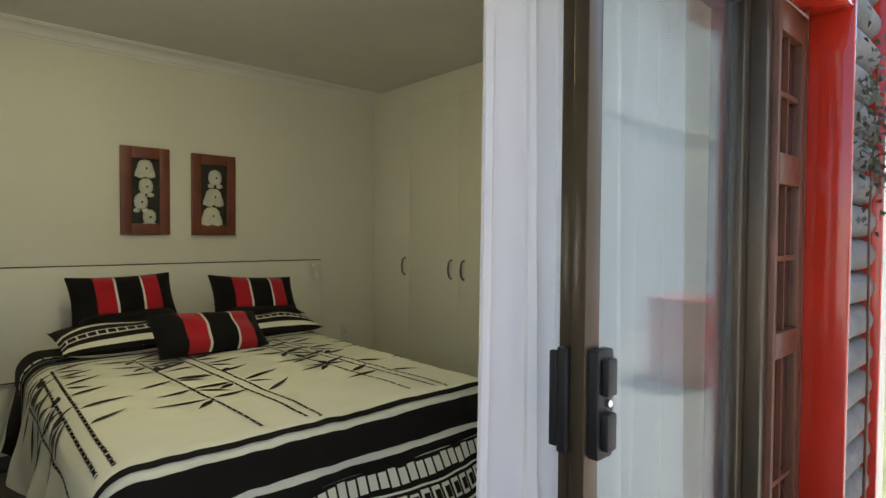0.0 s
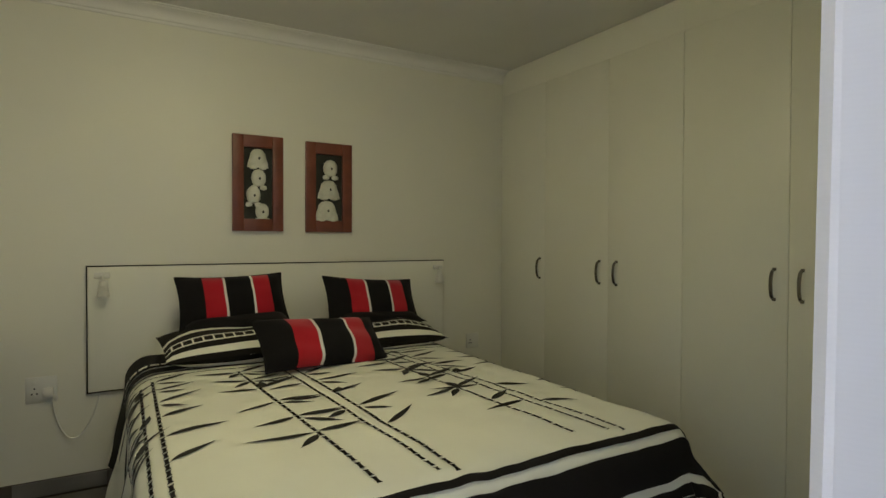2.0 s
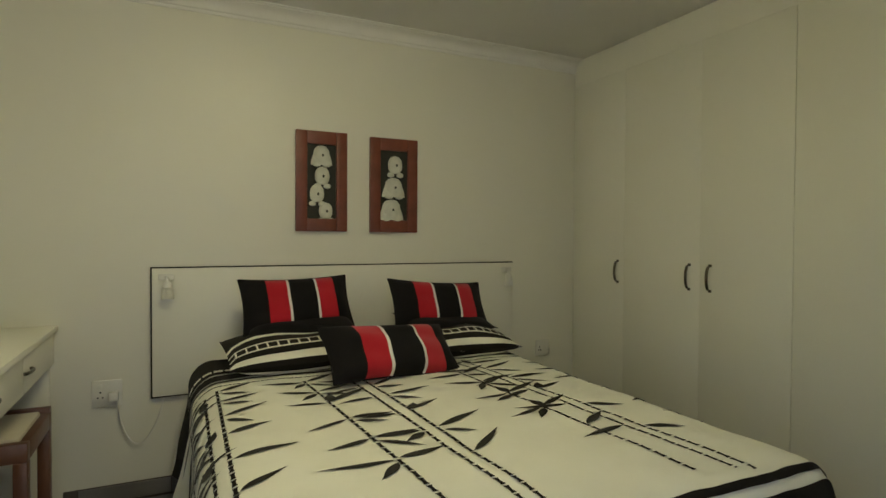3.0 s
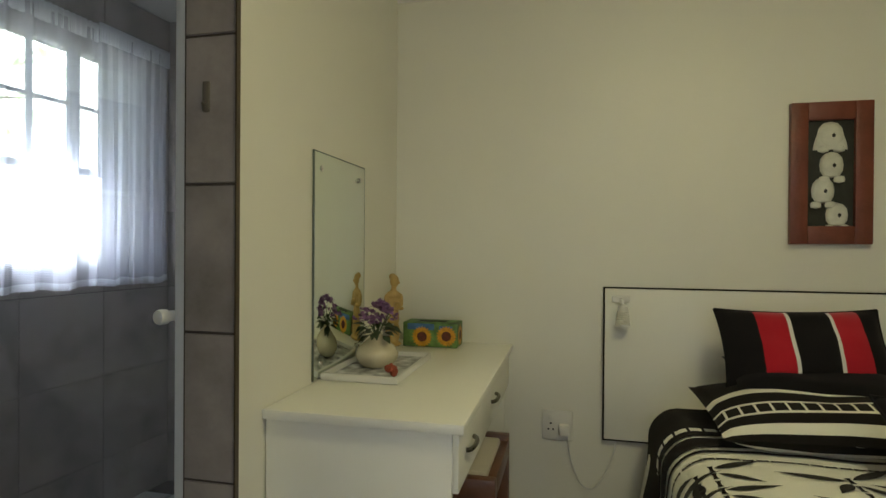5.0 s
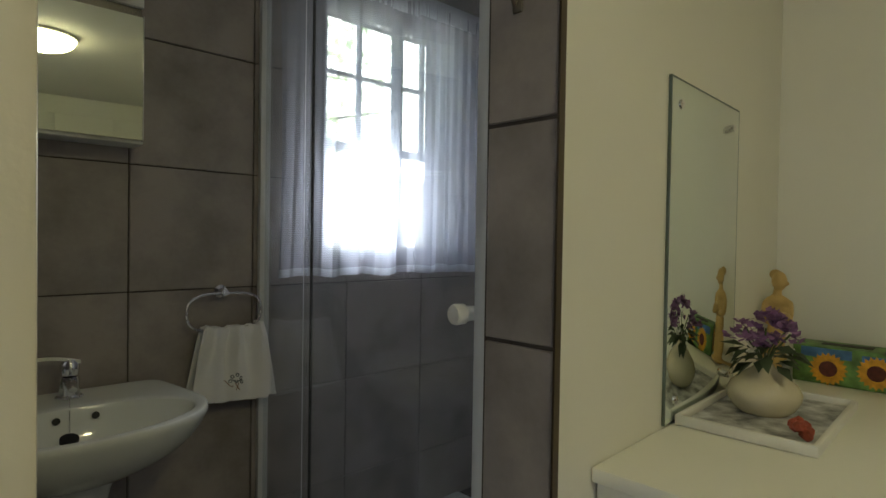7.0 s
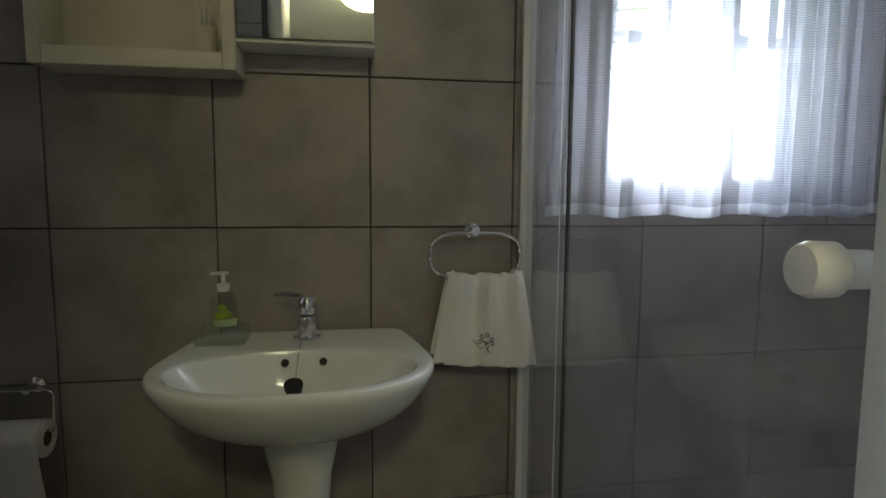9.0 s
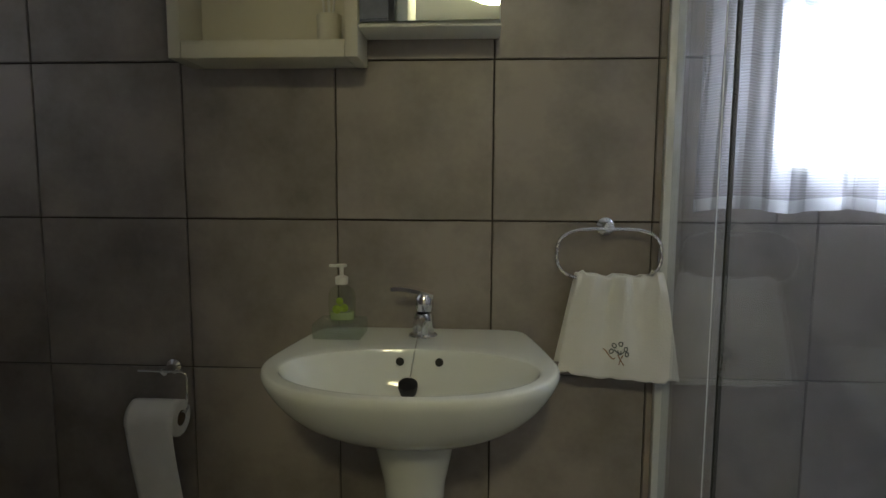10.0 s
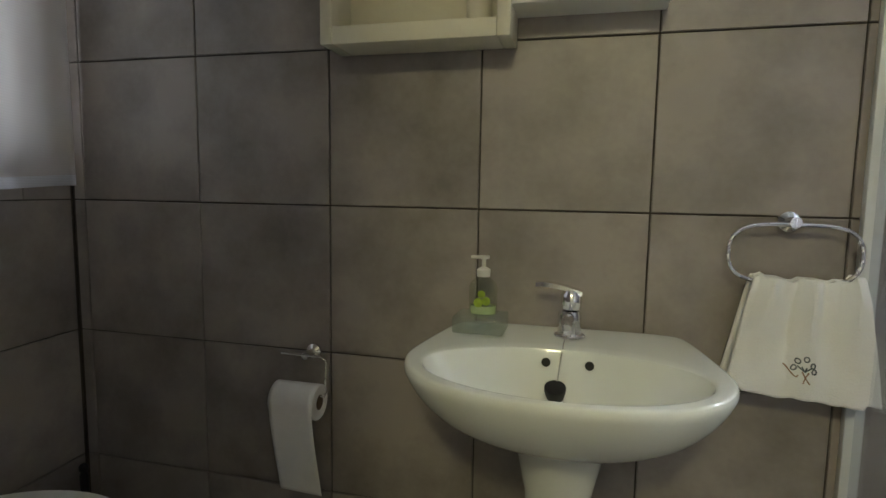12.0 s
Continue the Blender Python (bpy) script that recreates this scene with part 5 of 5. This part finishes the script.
part("lid", bm, WHITE_PLASTIC, wc, "closed white plastic lid")
part("cistern", boxes((-1.09, -0.71, -3.038, -2.875, 0.43, 0.74), bevel=0.02), CERAMIC, wc)
part("cistern_lid", boxes((-1.10, -0.70, -3.040, -2.855, 0.7405, 0.775), bevel=0.012), CERAMIC, wc)


# ---- windows and curtains ----
def window(name, x0, x1, z0, z1, transom, label, at):
    """A steel casement in a wall's opening: fixed top lights over opening sashes."""
    ob = thing(name, label, "window", ((x0 + x1) / 2, 0.1, z0), at, kind="structure")
    y0, y1 = 0.075, 0.110
    fr = 0.028
    part("window_frame", boxes((x0 + 0.001, x0 + fr, y0, y1, z0 + 0.001, z1 - 0.001), (x1 - fr, x1 - 0.001, y0, y1, z0 + 0.001, z1 - 0.001), (x0 + fr, x1 - fr, y0, y1, z0 + 0.001, z0 + fr), (x0 + fr, x1 - fr, y0, y1, z1 - fr, z1 - 0.001), bevel=0.003), WHITE_ALU, ob)
    xm = x0 + (x1 - x0) * 0.585
    part("transom", boxes((x0 + fr, x1 - fr, y0 + 0.003, y1 - 0.003, transom - 0.018, transom + 0.018), bevel=0.003), WHITE_ALU, ob)
    part("mullion", boxes((xm - 0.025, xm + 0.025, y0 + 0.002, y1 - 0.002, z0 + fr, z1 - fr), bevel=0.003), WHITE_ALU, ob)
    zb = transom + (z1 - transom) * 0.52
    for a, b in ((x0 + fr, xm - 0.025), (xm + 0.025, x1 - fr)):
        c = (a + b) / 2
        part("glazing_bar", boxes((c - 0.008, c + 0.008, y0 + 0.006, y1 - 0.006, transom + 0.018, z1 - fr), (a, b, y0 + 0.007, y1 - 0.007, zb - 0.008, zb + 0.008)), WHITE_ALU, ob)
        p = part("pane", boxes((a, b, 0.091, 0.095, transom + 0.018, z1 - fr)), GLASS, ob)
        p.visible_shadow = False
        p = part("pane", boxes((a, b, 0.091, 0.095, z0 + fr, transom - 0.018)), GLASS, ob)
        p.visible_shadow = False
    part("window_sill", boxes((x0 + 0.001, x1 - 0.001, -0.012, 0.074, z0 + 0.001, z0 + 0.016), bevel=0.003), TILE, ob)
    return ob


window("window_1", *WIN, 1.655, "white steel window in the shower wall with small panes", WEST)
window("window_2", 0.145 - 0.145 + 0.475, 1.215, S_WIN[2], S_WIN[3], 1.60, "white steel bathroom window above the toilet", pose(-0.145, -3.05, 0, 0, 0, 180))


def curtain(name, x0, x1, z0, z1, y, folds, amp, material, label, at=IDENT, head=None, rail=True, seed=1, category="curtain", hem=0.03):
    ob = thing(name, label, category, ((x0 + x1) / 2, y, z1), at)

    def f(u, v):
        ph = u * folds * 2 * math.pi
        gather = 0.45 + 0.55 * v
        w = amp * gather * (math.sin(ph + 1.3 * math.sin(ph * 0.31 + seed)) + 0.45 * math.sin(2.3 * ph + seed * 2 + 1.5 * v))
        x = x0 + u * (x1 - x0) + 0.012 * v * math.sin(ph * 0.7 + seed) + (u - 0.5) * -0.02 * math.sin(v * 3.1)
        return Vector((x, y + w, z1 - v * (z1 - z0) - 0.006 * math.sin(ph * 0.5 + seed) * v))
    n = int(folds * 14)
    bm = bmesh.new()
    sheet(bm, span(0, 1, n), span(0.0, 1 - hem / (z1 - z0), 30), f)
    part("cloth", bm, material, ob)
    bm = bmesh.new()
    sheet(bm, span(0, 1, n), span(1 - hem / (z1 - z0), 1, 3), f)
    part("hem", bm, head or material, ob, "denser sewn hem")
    if head:
        bm = bmesh.new()

        def h(u, v):
            ph = u * folds * 4.5 * 2 * math.pi
            return Vector((x0 + u * (x1 - x0), y - 0.006 + amp * 0.35 * math.sin(ph), z1 + 0.03 - 0.085 * v))
        sheet(bm, span(0, 1, int(folds * 36)), span(0, 1, 3), h)
        part("heading", bm, head, ob, "gathered heading tape")
    if rail:
        bm = bmesh.new()
        rod(bm, [(x0 - 0.01, y + 0.012, z1 + 0.012), (x1 + 0.01, y + 0.012, z1 + 0.012)], 0.007, 10)
        part("rail", bm, WHITE_PLASTIC, ob)
    return ob


curtain("shower_window_curtain", 0.47, 1.525, 1.118, 2.285, -0.062, 8.5, 0.022, SHEER, "sheer white voile curtain hanging before the shower window", WEST, SHEER_HEAD, seed=2)
curtain("shower_window_curtain", 1.075, 1.50, 1.122, 2.28, -0.105, 6.5, 0.016, SHEER, "second gathered voile panel at the side of the shower window", WEST, SHEER_HEAD, rail=False, seed=4)
curtain("bathroom_curtain", 0.36, 1.352, 1.122, 2.20, -0.055, 4, 0.010, LACE, "white lace curtain with a plain hem at the bathroom window", pose(-0.145, -3.05, 0, 0, 0, 180), SHEER_HEAD, seed=5)

# ---- shower screen ----
PA, PB2 = Vector((-1.4135, -0.962)), Vector((-0.165, -1.165))
ang = math.degrees(math.atan2(PB2.y - PA.y, PB2.x - PA.x))
SCREEN = pose(PA.x, PA.y, 0, 0, 0, ang)
SL = (PB2 - PA).length
screen = thing("shower_screen", "clear glass shower screen with white profiles and a round white knob", "shower screen", (SL / 2, 0, 0), SCREEN)
ST = 2.15
part("wall_profile", boxes((0.0, 0.030, -0.020, 0.016, 0.022, ST), bevel=0.003), WHITE_ALU, screen)
part("wall_profile", boxes((SL - 0.028, SL + 0.004, -0.022, 0.016, 0.022, ST), bevel=0.003), WHITE_ALU, screen)
part("top_profile", boxes((0.031, SL - 0.029, -0.014, 0.012, ST - 0.03, ST), bevel=0.003), WHITE_ALU, screen)
part("bottom_profile", boxes((0.031, SL - 0.029, -0.014, 0.012, 0.022, 0.045), bevel=0.003), WHITE_ALU, screen)
g1 = part("fixed_pane", boxes((0.031, 0.4425, -0.003, 0.003, 0.046, ST - 0.031)), SHOWER_GLASS, screen)
g2 = part("door_pane", boxes((0.447, SL - 0.031, -0.003, 0.003, 0.046, ST - 0.031)), SHOWER_GLASS, screen)
g1.visible_shadow = g2.visible_shadow = False
# first strip is no seal: a glass edge's highlight put on in white
part("seal", boxes((0.3928, 0.3940, -0.0050, -0.0032, 0.046, ST - 0.031)), WHITE_ALU, screen, "pale strip imitating a highlight on the glass edge")
part("seal", boxes((0.4430, 0.4465, -0.004, 0.004, 0.046, ST - 0.031)), BLACK_PANEL, screen, "dark rubber seal")
for s in (-1, 1):
    bm = bmesh.new()
    lathe(bm, [(0.014, 0.0035), (0.014, 0.022), (0.016, 0.025), (0.0195, 0.028), (0.020, 0.045), (0.0175, 0.051), (0.0, 0.053)], (0, 0, 0), 28)
    bmesh.ops.rotate(bm, verts=bm.verts, cent=(0, 0, 0), matrix=Matrix.Rotation(radians(90 * s), 3, "X"))
    bmesh.ops.translate(bm, verts=bm.verts, vec=(SL - 0.053, 0, 1.128))
    part("knob", bm, WHITE_PLASTIC, screen, "round white plastic knob")

# ---- sliding door and its curtain ----
sd = thing("sliding_door_1", "bronze aluminium sliding glass door, pushed open", "sliding door", (1.6, -3.2, 0), kind="structure")
part("door_frame", boxes((DOOR_R - 0.05, DOOR_R - 0.001, -3.285, -3.12, 0.0, DOOR_T - 0.001), (DOOR_L + 0.001, DOOR_L + 0.05, -3.285, -3.12, 0.0, DOOR_T - 0.001), (DOOR_L + 0.05, DOOR_R - 0.05, -3.285, -3.12, DOOR_T - 0.05, DOOR_T - 0.001), bevel=0.004), BRONZE, sd)
part("track", boxes((DOOR_L + 0.051, DOOR_R - 0.051, -3.28, -3.125, 0.0, 0.018), bevel=0.003), BRONZE, sd)


def leaf_panel(name, x0, x1, y0, y1, label):
    st = 0.052
    lf = part(name, boxes((x0, x0 + st, y0, y1, 0.020, DOOR_T - 0.052), (x1 - st, x1, y0, y1, 0.020, DOOR_T - 0.052), (x0 + st, x1 - st, y0, y1, 0.020, 0.095), (x0 + st, x1 - st, y0, y1, DOOR_T - 0.11, DOOR_T - 0.052), bevel=0.004), BRONZE, sd, label)
    p = part("pane", boxes((x0 + st, x1 - st, (y0 + y1) / 2 - 0.003, (y0 + y1) / 2 + 0.003, 0.096, DOOR_T - 0.111)), DOOR_GLASS, lf)
    p.visible_shadow = False
    return lf


lf = leaf_panel("sliding_leaf", 1.762, 2.605, -3.242, -3.205, "open bronze sliding leaf")
leaf_panel("fixed_leaf", 1.80, 2.609, -3.185, -3.150, "fixed bronze leaf")
part("lock", boxes((1.770, 1.826, -3.268, -3.2425, 0.895, 1.115), (1.778, 1.812, -3.286, -3.268, 0.915, 0.99), (1.778, 1.812, -3.286, -3.268, 1.025, 1.100), bevel=0.004), BLACK_PLASTIC, lf, "black lock case outside")
part("lock", boxes((1.752, 1.810, -3.2045, -3.180, 0.895, 1.115), bevel=0.004), BLACK_PLASTIC, lf, "black lock case inside")
part("pull_bar", boxes((1.752, 1.768, -3.180, -3.160, 0.905, 1.105), bevel=0.004), BLACK_PLASTIC, lf)
bm = bmesh.new()
lathe(bm, [(0.008, 0), (0.008, 0.006), (0, 0.007)], (0, 0, 0), 14)
bmesh.ops.rotate(bm, verts=bm.verts, cent=(0, 0, 0), matrix=Matrix.Rotation(radians(90), 3, "X"))
bmesh.ops.translate(bm, verts=bm.verts, vec=(1.805, -3.2685, 1.007))
part("keyhole", bm, CHROME, lf, "chrome key cylinder")
curtain("door_curtain", 1.70, 2.60, 0.02, 2.40, -3.02, 7.0, 0.046, CURTAIN, "white sheer curtain drawn beside the open sliding door", seed=3, hem=0.06)

# ---- outside the sliding door ----
GREY_LOG = mat("grey_log", (0.16, 0.155, 0.15), 0.7, var=0.3, scale=8, fine=40, bump=0.4)
tw = thing("window_3", "brown timber window with small panes in a red painted surround", "window", (2.79, -3.28, 0.9), kind="structure")
WX0, WX1, WY0, WY1 = 2.661, 2.9295, -3.3015, -3.255
part("window_frame", boxes((WX0, WX0 + 0.022, WY0, WY1, 0.101, 2.058), (WX1 - 0.05, WX1, WY0, WY1, 0.101, 2.058), (WX0 + 0.022, WX1 - 0.05, WY0, WY1, 1.965, 2.058), (WX0 + 0.022, WX1 - 0.05, WY0, WY1, 1.505, 1.60), (WX0 + 0.022, WX1 - 0.05, WY0, WY1, 0.970, 1.050), (WX0 + 0.022, WX1 - 0.05, WY0, WY1, 0.101, 0.18), bevel=0.002), TIMBER, tw)
DARK_PANE = mat("dark_window_glass", (0.05, 0.016, 0.014), 0.05, var=0.3, scale=2, bump=0.0, spec=1.0)
for z0, z1 in ((0.18, 0.970), (1.050, 1.505), (1.60, 1.965)):
    xc = (WX0 + 0.022 + WX1 - 0.05) / 2
    part("glazing_bar", boxes((WX0 + 0.022, WX1 - 0.05, WY0 + 0.010, WY1 - 0.004, (z0 + z1) / 2 - 0.008, (z0 + z1) / 2 + 0.008)), TIMBER, tw)
    part("glazing_bar", boxes((xc - 0.006, xc + 0.006, WY0 + 0.011, WY1 - 0.005, z0, z1)), TIMBER, tw)
    part("pane", boxes((WX0 + 0.022, WX1 - 0.05, -3.276, -3.272, z0, z1)), DARK_PANE, tw)
for x0, x1, nm in ((2.930, 2.952, "red painted timber post beside the window"), (3.400, 3.43, "second red painted post further along the wall")):
    post = thing("post", nm, "post", ((x0 + x1) / 2, -3.36, 0), group="red posts")
    part("shaft", boxes((x0, x1, -3.428, -3.302, 0, 2.62), bevel=0.006), RED_PAINT, post)
lintel = thing("lintel", "red painted timber beam over the window", "beam", (2.79, -3.36, 2.09))
part("beam", boxes((2.665, 2.928, -3.425, -3.302, 2.06, 2.16), bevel=0.006), RED_PAINT, lintel)
logs = thing("log_cladding", "grey half-round log cladding between the red posts", "cladding", (3.2, -3.34, 0), kind="structure")
for k in range(21):
    bm = bmesh.new()
    rod(bm, [(2.954, -3.350, 0.06 + 0.122 * k), (3.21, -3.351, 0.063 + 0.122 * k), (3.398, -3.350, 0.06 + 0.122 * k)], 0.060, 16)
    part("log", bm, GREY_LOG, logs)
plant = thing("climbing_plant", "small grey-green climbing plant on the log wall", "plant", (3.22, -3.425, 0.0))
bm = bmesh.new()
random.seed(21)
for k in range(240):
    c = Vector((random.uniform(3.0, 3.38), random.uniform(-3.46, -3.415), random.gauss(1.72, 0.14)))
    m = Matrix.Translation(c) @ Euler((random.uniform(0, 3), random.uniform(0, 3), random.uniform(0, 6))).to_matrix().to_4x4()
    bm.faces.new([bm.verts.new(m @ Vector(p)) for p in ((0, 0, 0), (0.012, 0.008, 0.003), (0.028, 0, 0), (0.012, -0.008, 0.003))])
tagged(part("leaves", bm, mat("grey_green_leaf", (0.09, 0.10, 0.07), 0.6, var=0.4, scale=30), plant), kind="stuff")
bm = bmesh.new()
rod(bm, [(3.22, -3.425, 0.0), (3.24, -3.425, 0.8), (3.20, -3.425, 1.4), (3.25, -3.43, 1.95)], 0.007, 7, r2=0.003)
part("stem", bm, TIMBER, plant)
solo("pavement", boxes((-3.0, 30.0, -6.6, -3.30, -0.12, -0.01)), mat("pale_paving", (0.26, 0.25, 0.24), 0.7, var=0.15, scale=2, fine=40, bump=0.1), "pale paved patio floor outside the door", "pavement", "structure")
bm = boxes((-3.0, 30.0, -6.8, -6.6, -0.11, 5.2))
solo("wall_patio", bm, mat("patio_wall_paint", (0.50, 0.51, 0.52), 0.7, var=0.06, scale=1.5), "pale boarded house wall across the patio", "wall", "structure")
chest = thing("patio_chest", "red painted storage chest on the patio", "chest", (6.15, -4.9, -0.01))
part("body", boxes((5.75, 6.55, -5.15, -4.65, -0.01, 0.72), bevel=0.015), RED_PAINT, chest)
part("lid", boxes((5.73, 6.57, -5.17, -4.63, 0.7205, 0.78), bevel=0.015), RED_PAINT, chest)
rail = thing("rail", "white painted rail along the house wall across the patio", "rail", (8.0, -6.58, 3.0))
part("bar", boxes((0.0, 20.0, -6.599, -6.55, 3.0, 3.06), (0.0, 20.0, -6.599, -6.56, 3.12, 3.15)), WHITE_ALU, rail)
solo("ground", boxes((-120, 120, -120, 120, -0.4, -0.13)), mat("garden_ground", (0.10, 0.12, 0.05), 0.95, var=0.4, scale=1.2, fine=30, bump=0.4), "garden ground with dry grass", "ground", "structure")
solo("roof", boxes((-2.15, 4.6, -3.38, 0.7, CEIL_Z + 0.13, CEIL_Z + 0.25)), GREY_LOG, "flat roof slab over the rooms", "roof", "structure")
bm = boxes((-3.9, -3.7, -5.0, 5.5, -0.13, 1.85))
solo("wall_garden", bm, mat("garden_wall_paint", (0.80, 0.79, 0.76), 0.8, var=0.05, scale=2, fine=30, bump=0.2), "white painted garden wall in full sun outside the shower window", "wall", "structure")


LEAF = sheer("tree_leaf", (0.60, 0.70, 0.30), 0.30, 0.1, 0.5)
# added slab that glows by itself, giving blown-out sky between the leaves
BACKDROP_GLOW = glow("glowing_backdrop", (0.92, 0.97, 0.90), 2.2)
solo("backdrop_distance", boxes((-14.2, -14.0, 2.0, 18.0, -0.12, 8.5)), BACKDROP_GLOW, "plain glowing slab added behind the garden trees as bright sky", "backdrop", "structure")


def tree(x, y, h, r, seed, label):
    random.seed(seed)
    ob = thing("tree", label, "tree", (x, y, -0.13), group="garden trees")
    bm = bmesh.new()
    rod(bm, [(x, y, -0.14), (x + 0.05, y, h * 0.3), (x - 0.04, y + 0.06, h * 0.6), (x, y, h * 0.9)], 0.12, 10, r2=0.03)
    for k in range(7):
        a = k * 2.4
        z = h * (0.4 + 0.07 * k)
        rod(bm, [(x, y, z), (x + 0.5 * r * math.cos(a), y + 0.5 * r * math.sin(a), z + 0.3), (x + 0.9 * r * math.cos(a), y + 0.9 * r * math.sin(a), z + 0.5)], 0.04, 7, r2=0.012)
    part("trunk", bm, TIMBER, ob, "brown trunk with limbs")
    vs, fs = [], []
    for k in range(800):
        a, b, q = random.uniform(0, 6.283), math.asin(random.uniform(-0.7, 1)), random.uniform(0.35, 1) ** 0.5
        q *= 1 + 0.35 * noise.noise((math.cos(a) * 2, math.sin(a) * 2, b * 2 + seed))
        c = Vector((x + r * q * math.cos(a) * math.cos(b), y + r * q * math.sin(a) * math.cos(b), h * 0.72 + r * 0.9 * q * math.sin(b)))
        m = Matrix.Translation(c) @ Euler((random.uniform(0, 3), random.uniform(0, 3), a)).to_matrix().to_4x4()
        i = len(vs)
        vs += [m @ Vector(p) for p in ((0, 0, 0), (0.10, 0.07, 0.02), (0.24, 0, 0), (0.10, -0.07, 0.02))]
        fs.append((i, i + 1, i + 2, i + 3))
    me = bpy.data.meshes.new("crown")
    base = BASE[ob.name]
    me.from_pydata([v - base for v in vs], [], fs)
    me.materials.append(LEAF)
    c = new("crown", me)
    c.parent = ob
    tagged(c, "yellow-green leaves", kind="stuff")


tree(-8.2, 1.2, 4.4, 2.4, 5, "leafy yellow-green garden tree behind the white wall")
tree(-9.5, 3.2, 5.4, 3.0, 9, "taller leafy garden tree beyond the wall")

# ---- tiles, piece by piece ----
ROWS = [0.001, 0.286, 0.686, 1.086, 1.486, 1.886, 2.286, CEIL_Z - 0.002]
tiles(wall_west, WEST, [U0, -1.6, -1.2, -0.8, -0.4, 0.0, 0.4, 0.8, 1.2, U1], ROWS, TILE, hole=WIN)
SOUTH = pose(-0.155, -3.05, 0, 0, 0, 180)
tiles(wall_bath_south, SOUTH, [0, 0.2, 0.6, 1.0, 1.36], ROWS, TILE, hole=(0.475 - 0.01, 1.215 - 0.01, S_WIN[2], S_WIN[3]))
tiles(wall_shower, pose(-1.355, 0.215, 0), [0, 0.4, 0.8, 1.19], ROWS, TILE)
tiles(wall_bath_east, pose(-0.155, 0.205, 0, 0, 0, -90), [0, 0.4, 0.8, 1.2, 1.40], ROWS, TILE)
tiles(wall_bath_east, pose(-0.155, -1.962, 0, 0, 0, -90), [0, 0.3, 0.7, 1.07], ROWS, TILE)
tiles(wall_jamb, pose(-0.146, JAMB_N - 0.006, 0), [0.0, 0.144], [0.001, 0.36, 0.728, 1.096, 1.463, 1.83, HEAD - 0.046], TILE, gap=0.008)
tiles(floor, pose(0.0, -3.09, 0.0, -90, 0, 0), [0.02 + 0.4 * k for k in range(9)], [0.0 + 0.39 * k for k in range(9)], FLOOR_TILE)
tiles(floor_bath, pose(-1.44, -3.04, 0.0, -90, 0, 0), [0.0, 0.4, 0.8, 1.28], [0.0, 0.4, 0.8, 1.2, 1.6, 1.86], FLOOR_TILE)
tiles(floor_bath, pose(-1.40, -1.14, 0.02, -90, 0, 0), [0.2 * k for k in range(7)], [0.2 * k for k in range(7)], WHITE_TILE, gap=0.012)
tiles(skirting, pose(0.56, NORTH - 0.006, 0), [0.06 + 0.4 * k for k in range(8)], [0.008, 0.086], FLOOR_TILE)
# dark metal strip down the corner of the tiled jamb
solo("trim_tile_edge", boxes((-0.0015, 0.0025, JAMB_N - 0.0165, JAMB_N - 0.0005, 0.0, HEAD - 0.045)), BRONZE, "dark metal tile edge strip", "trim", "structure")
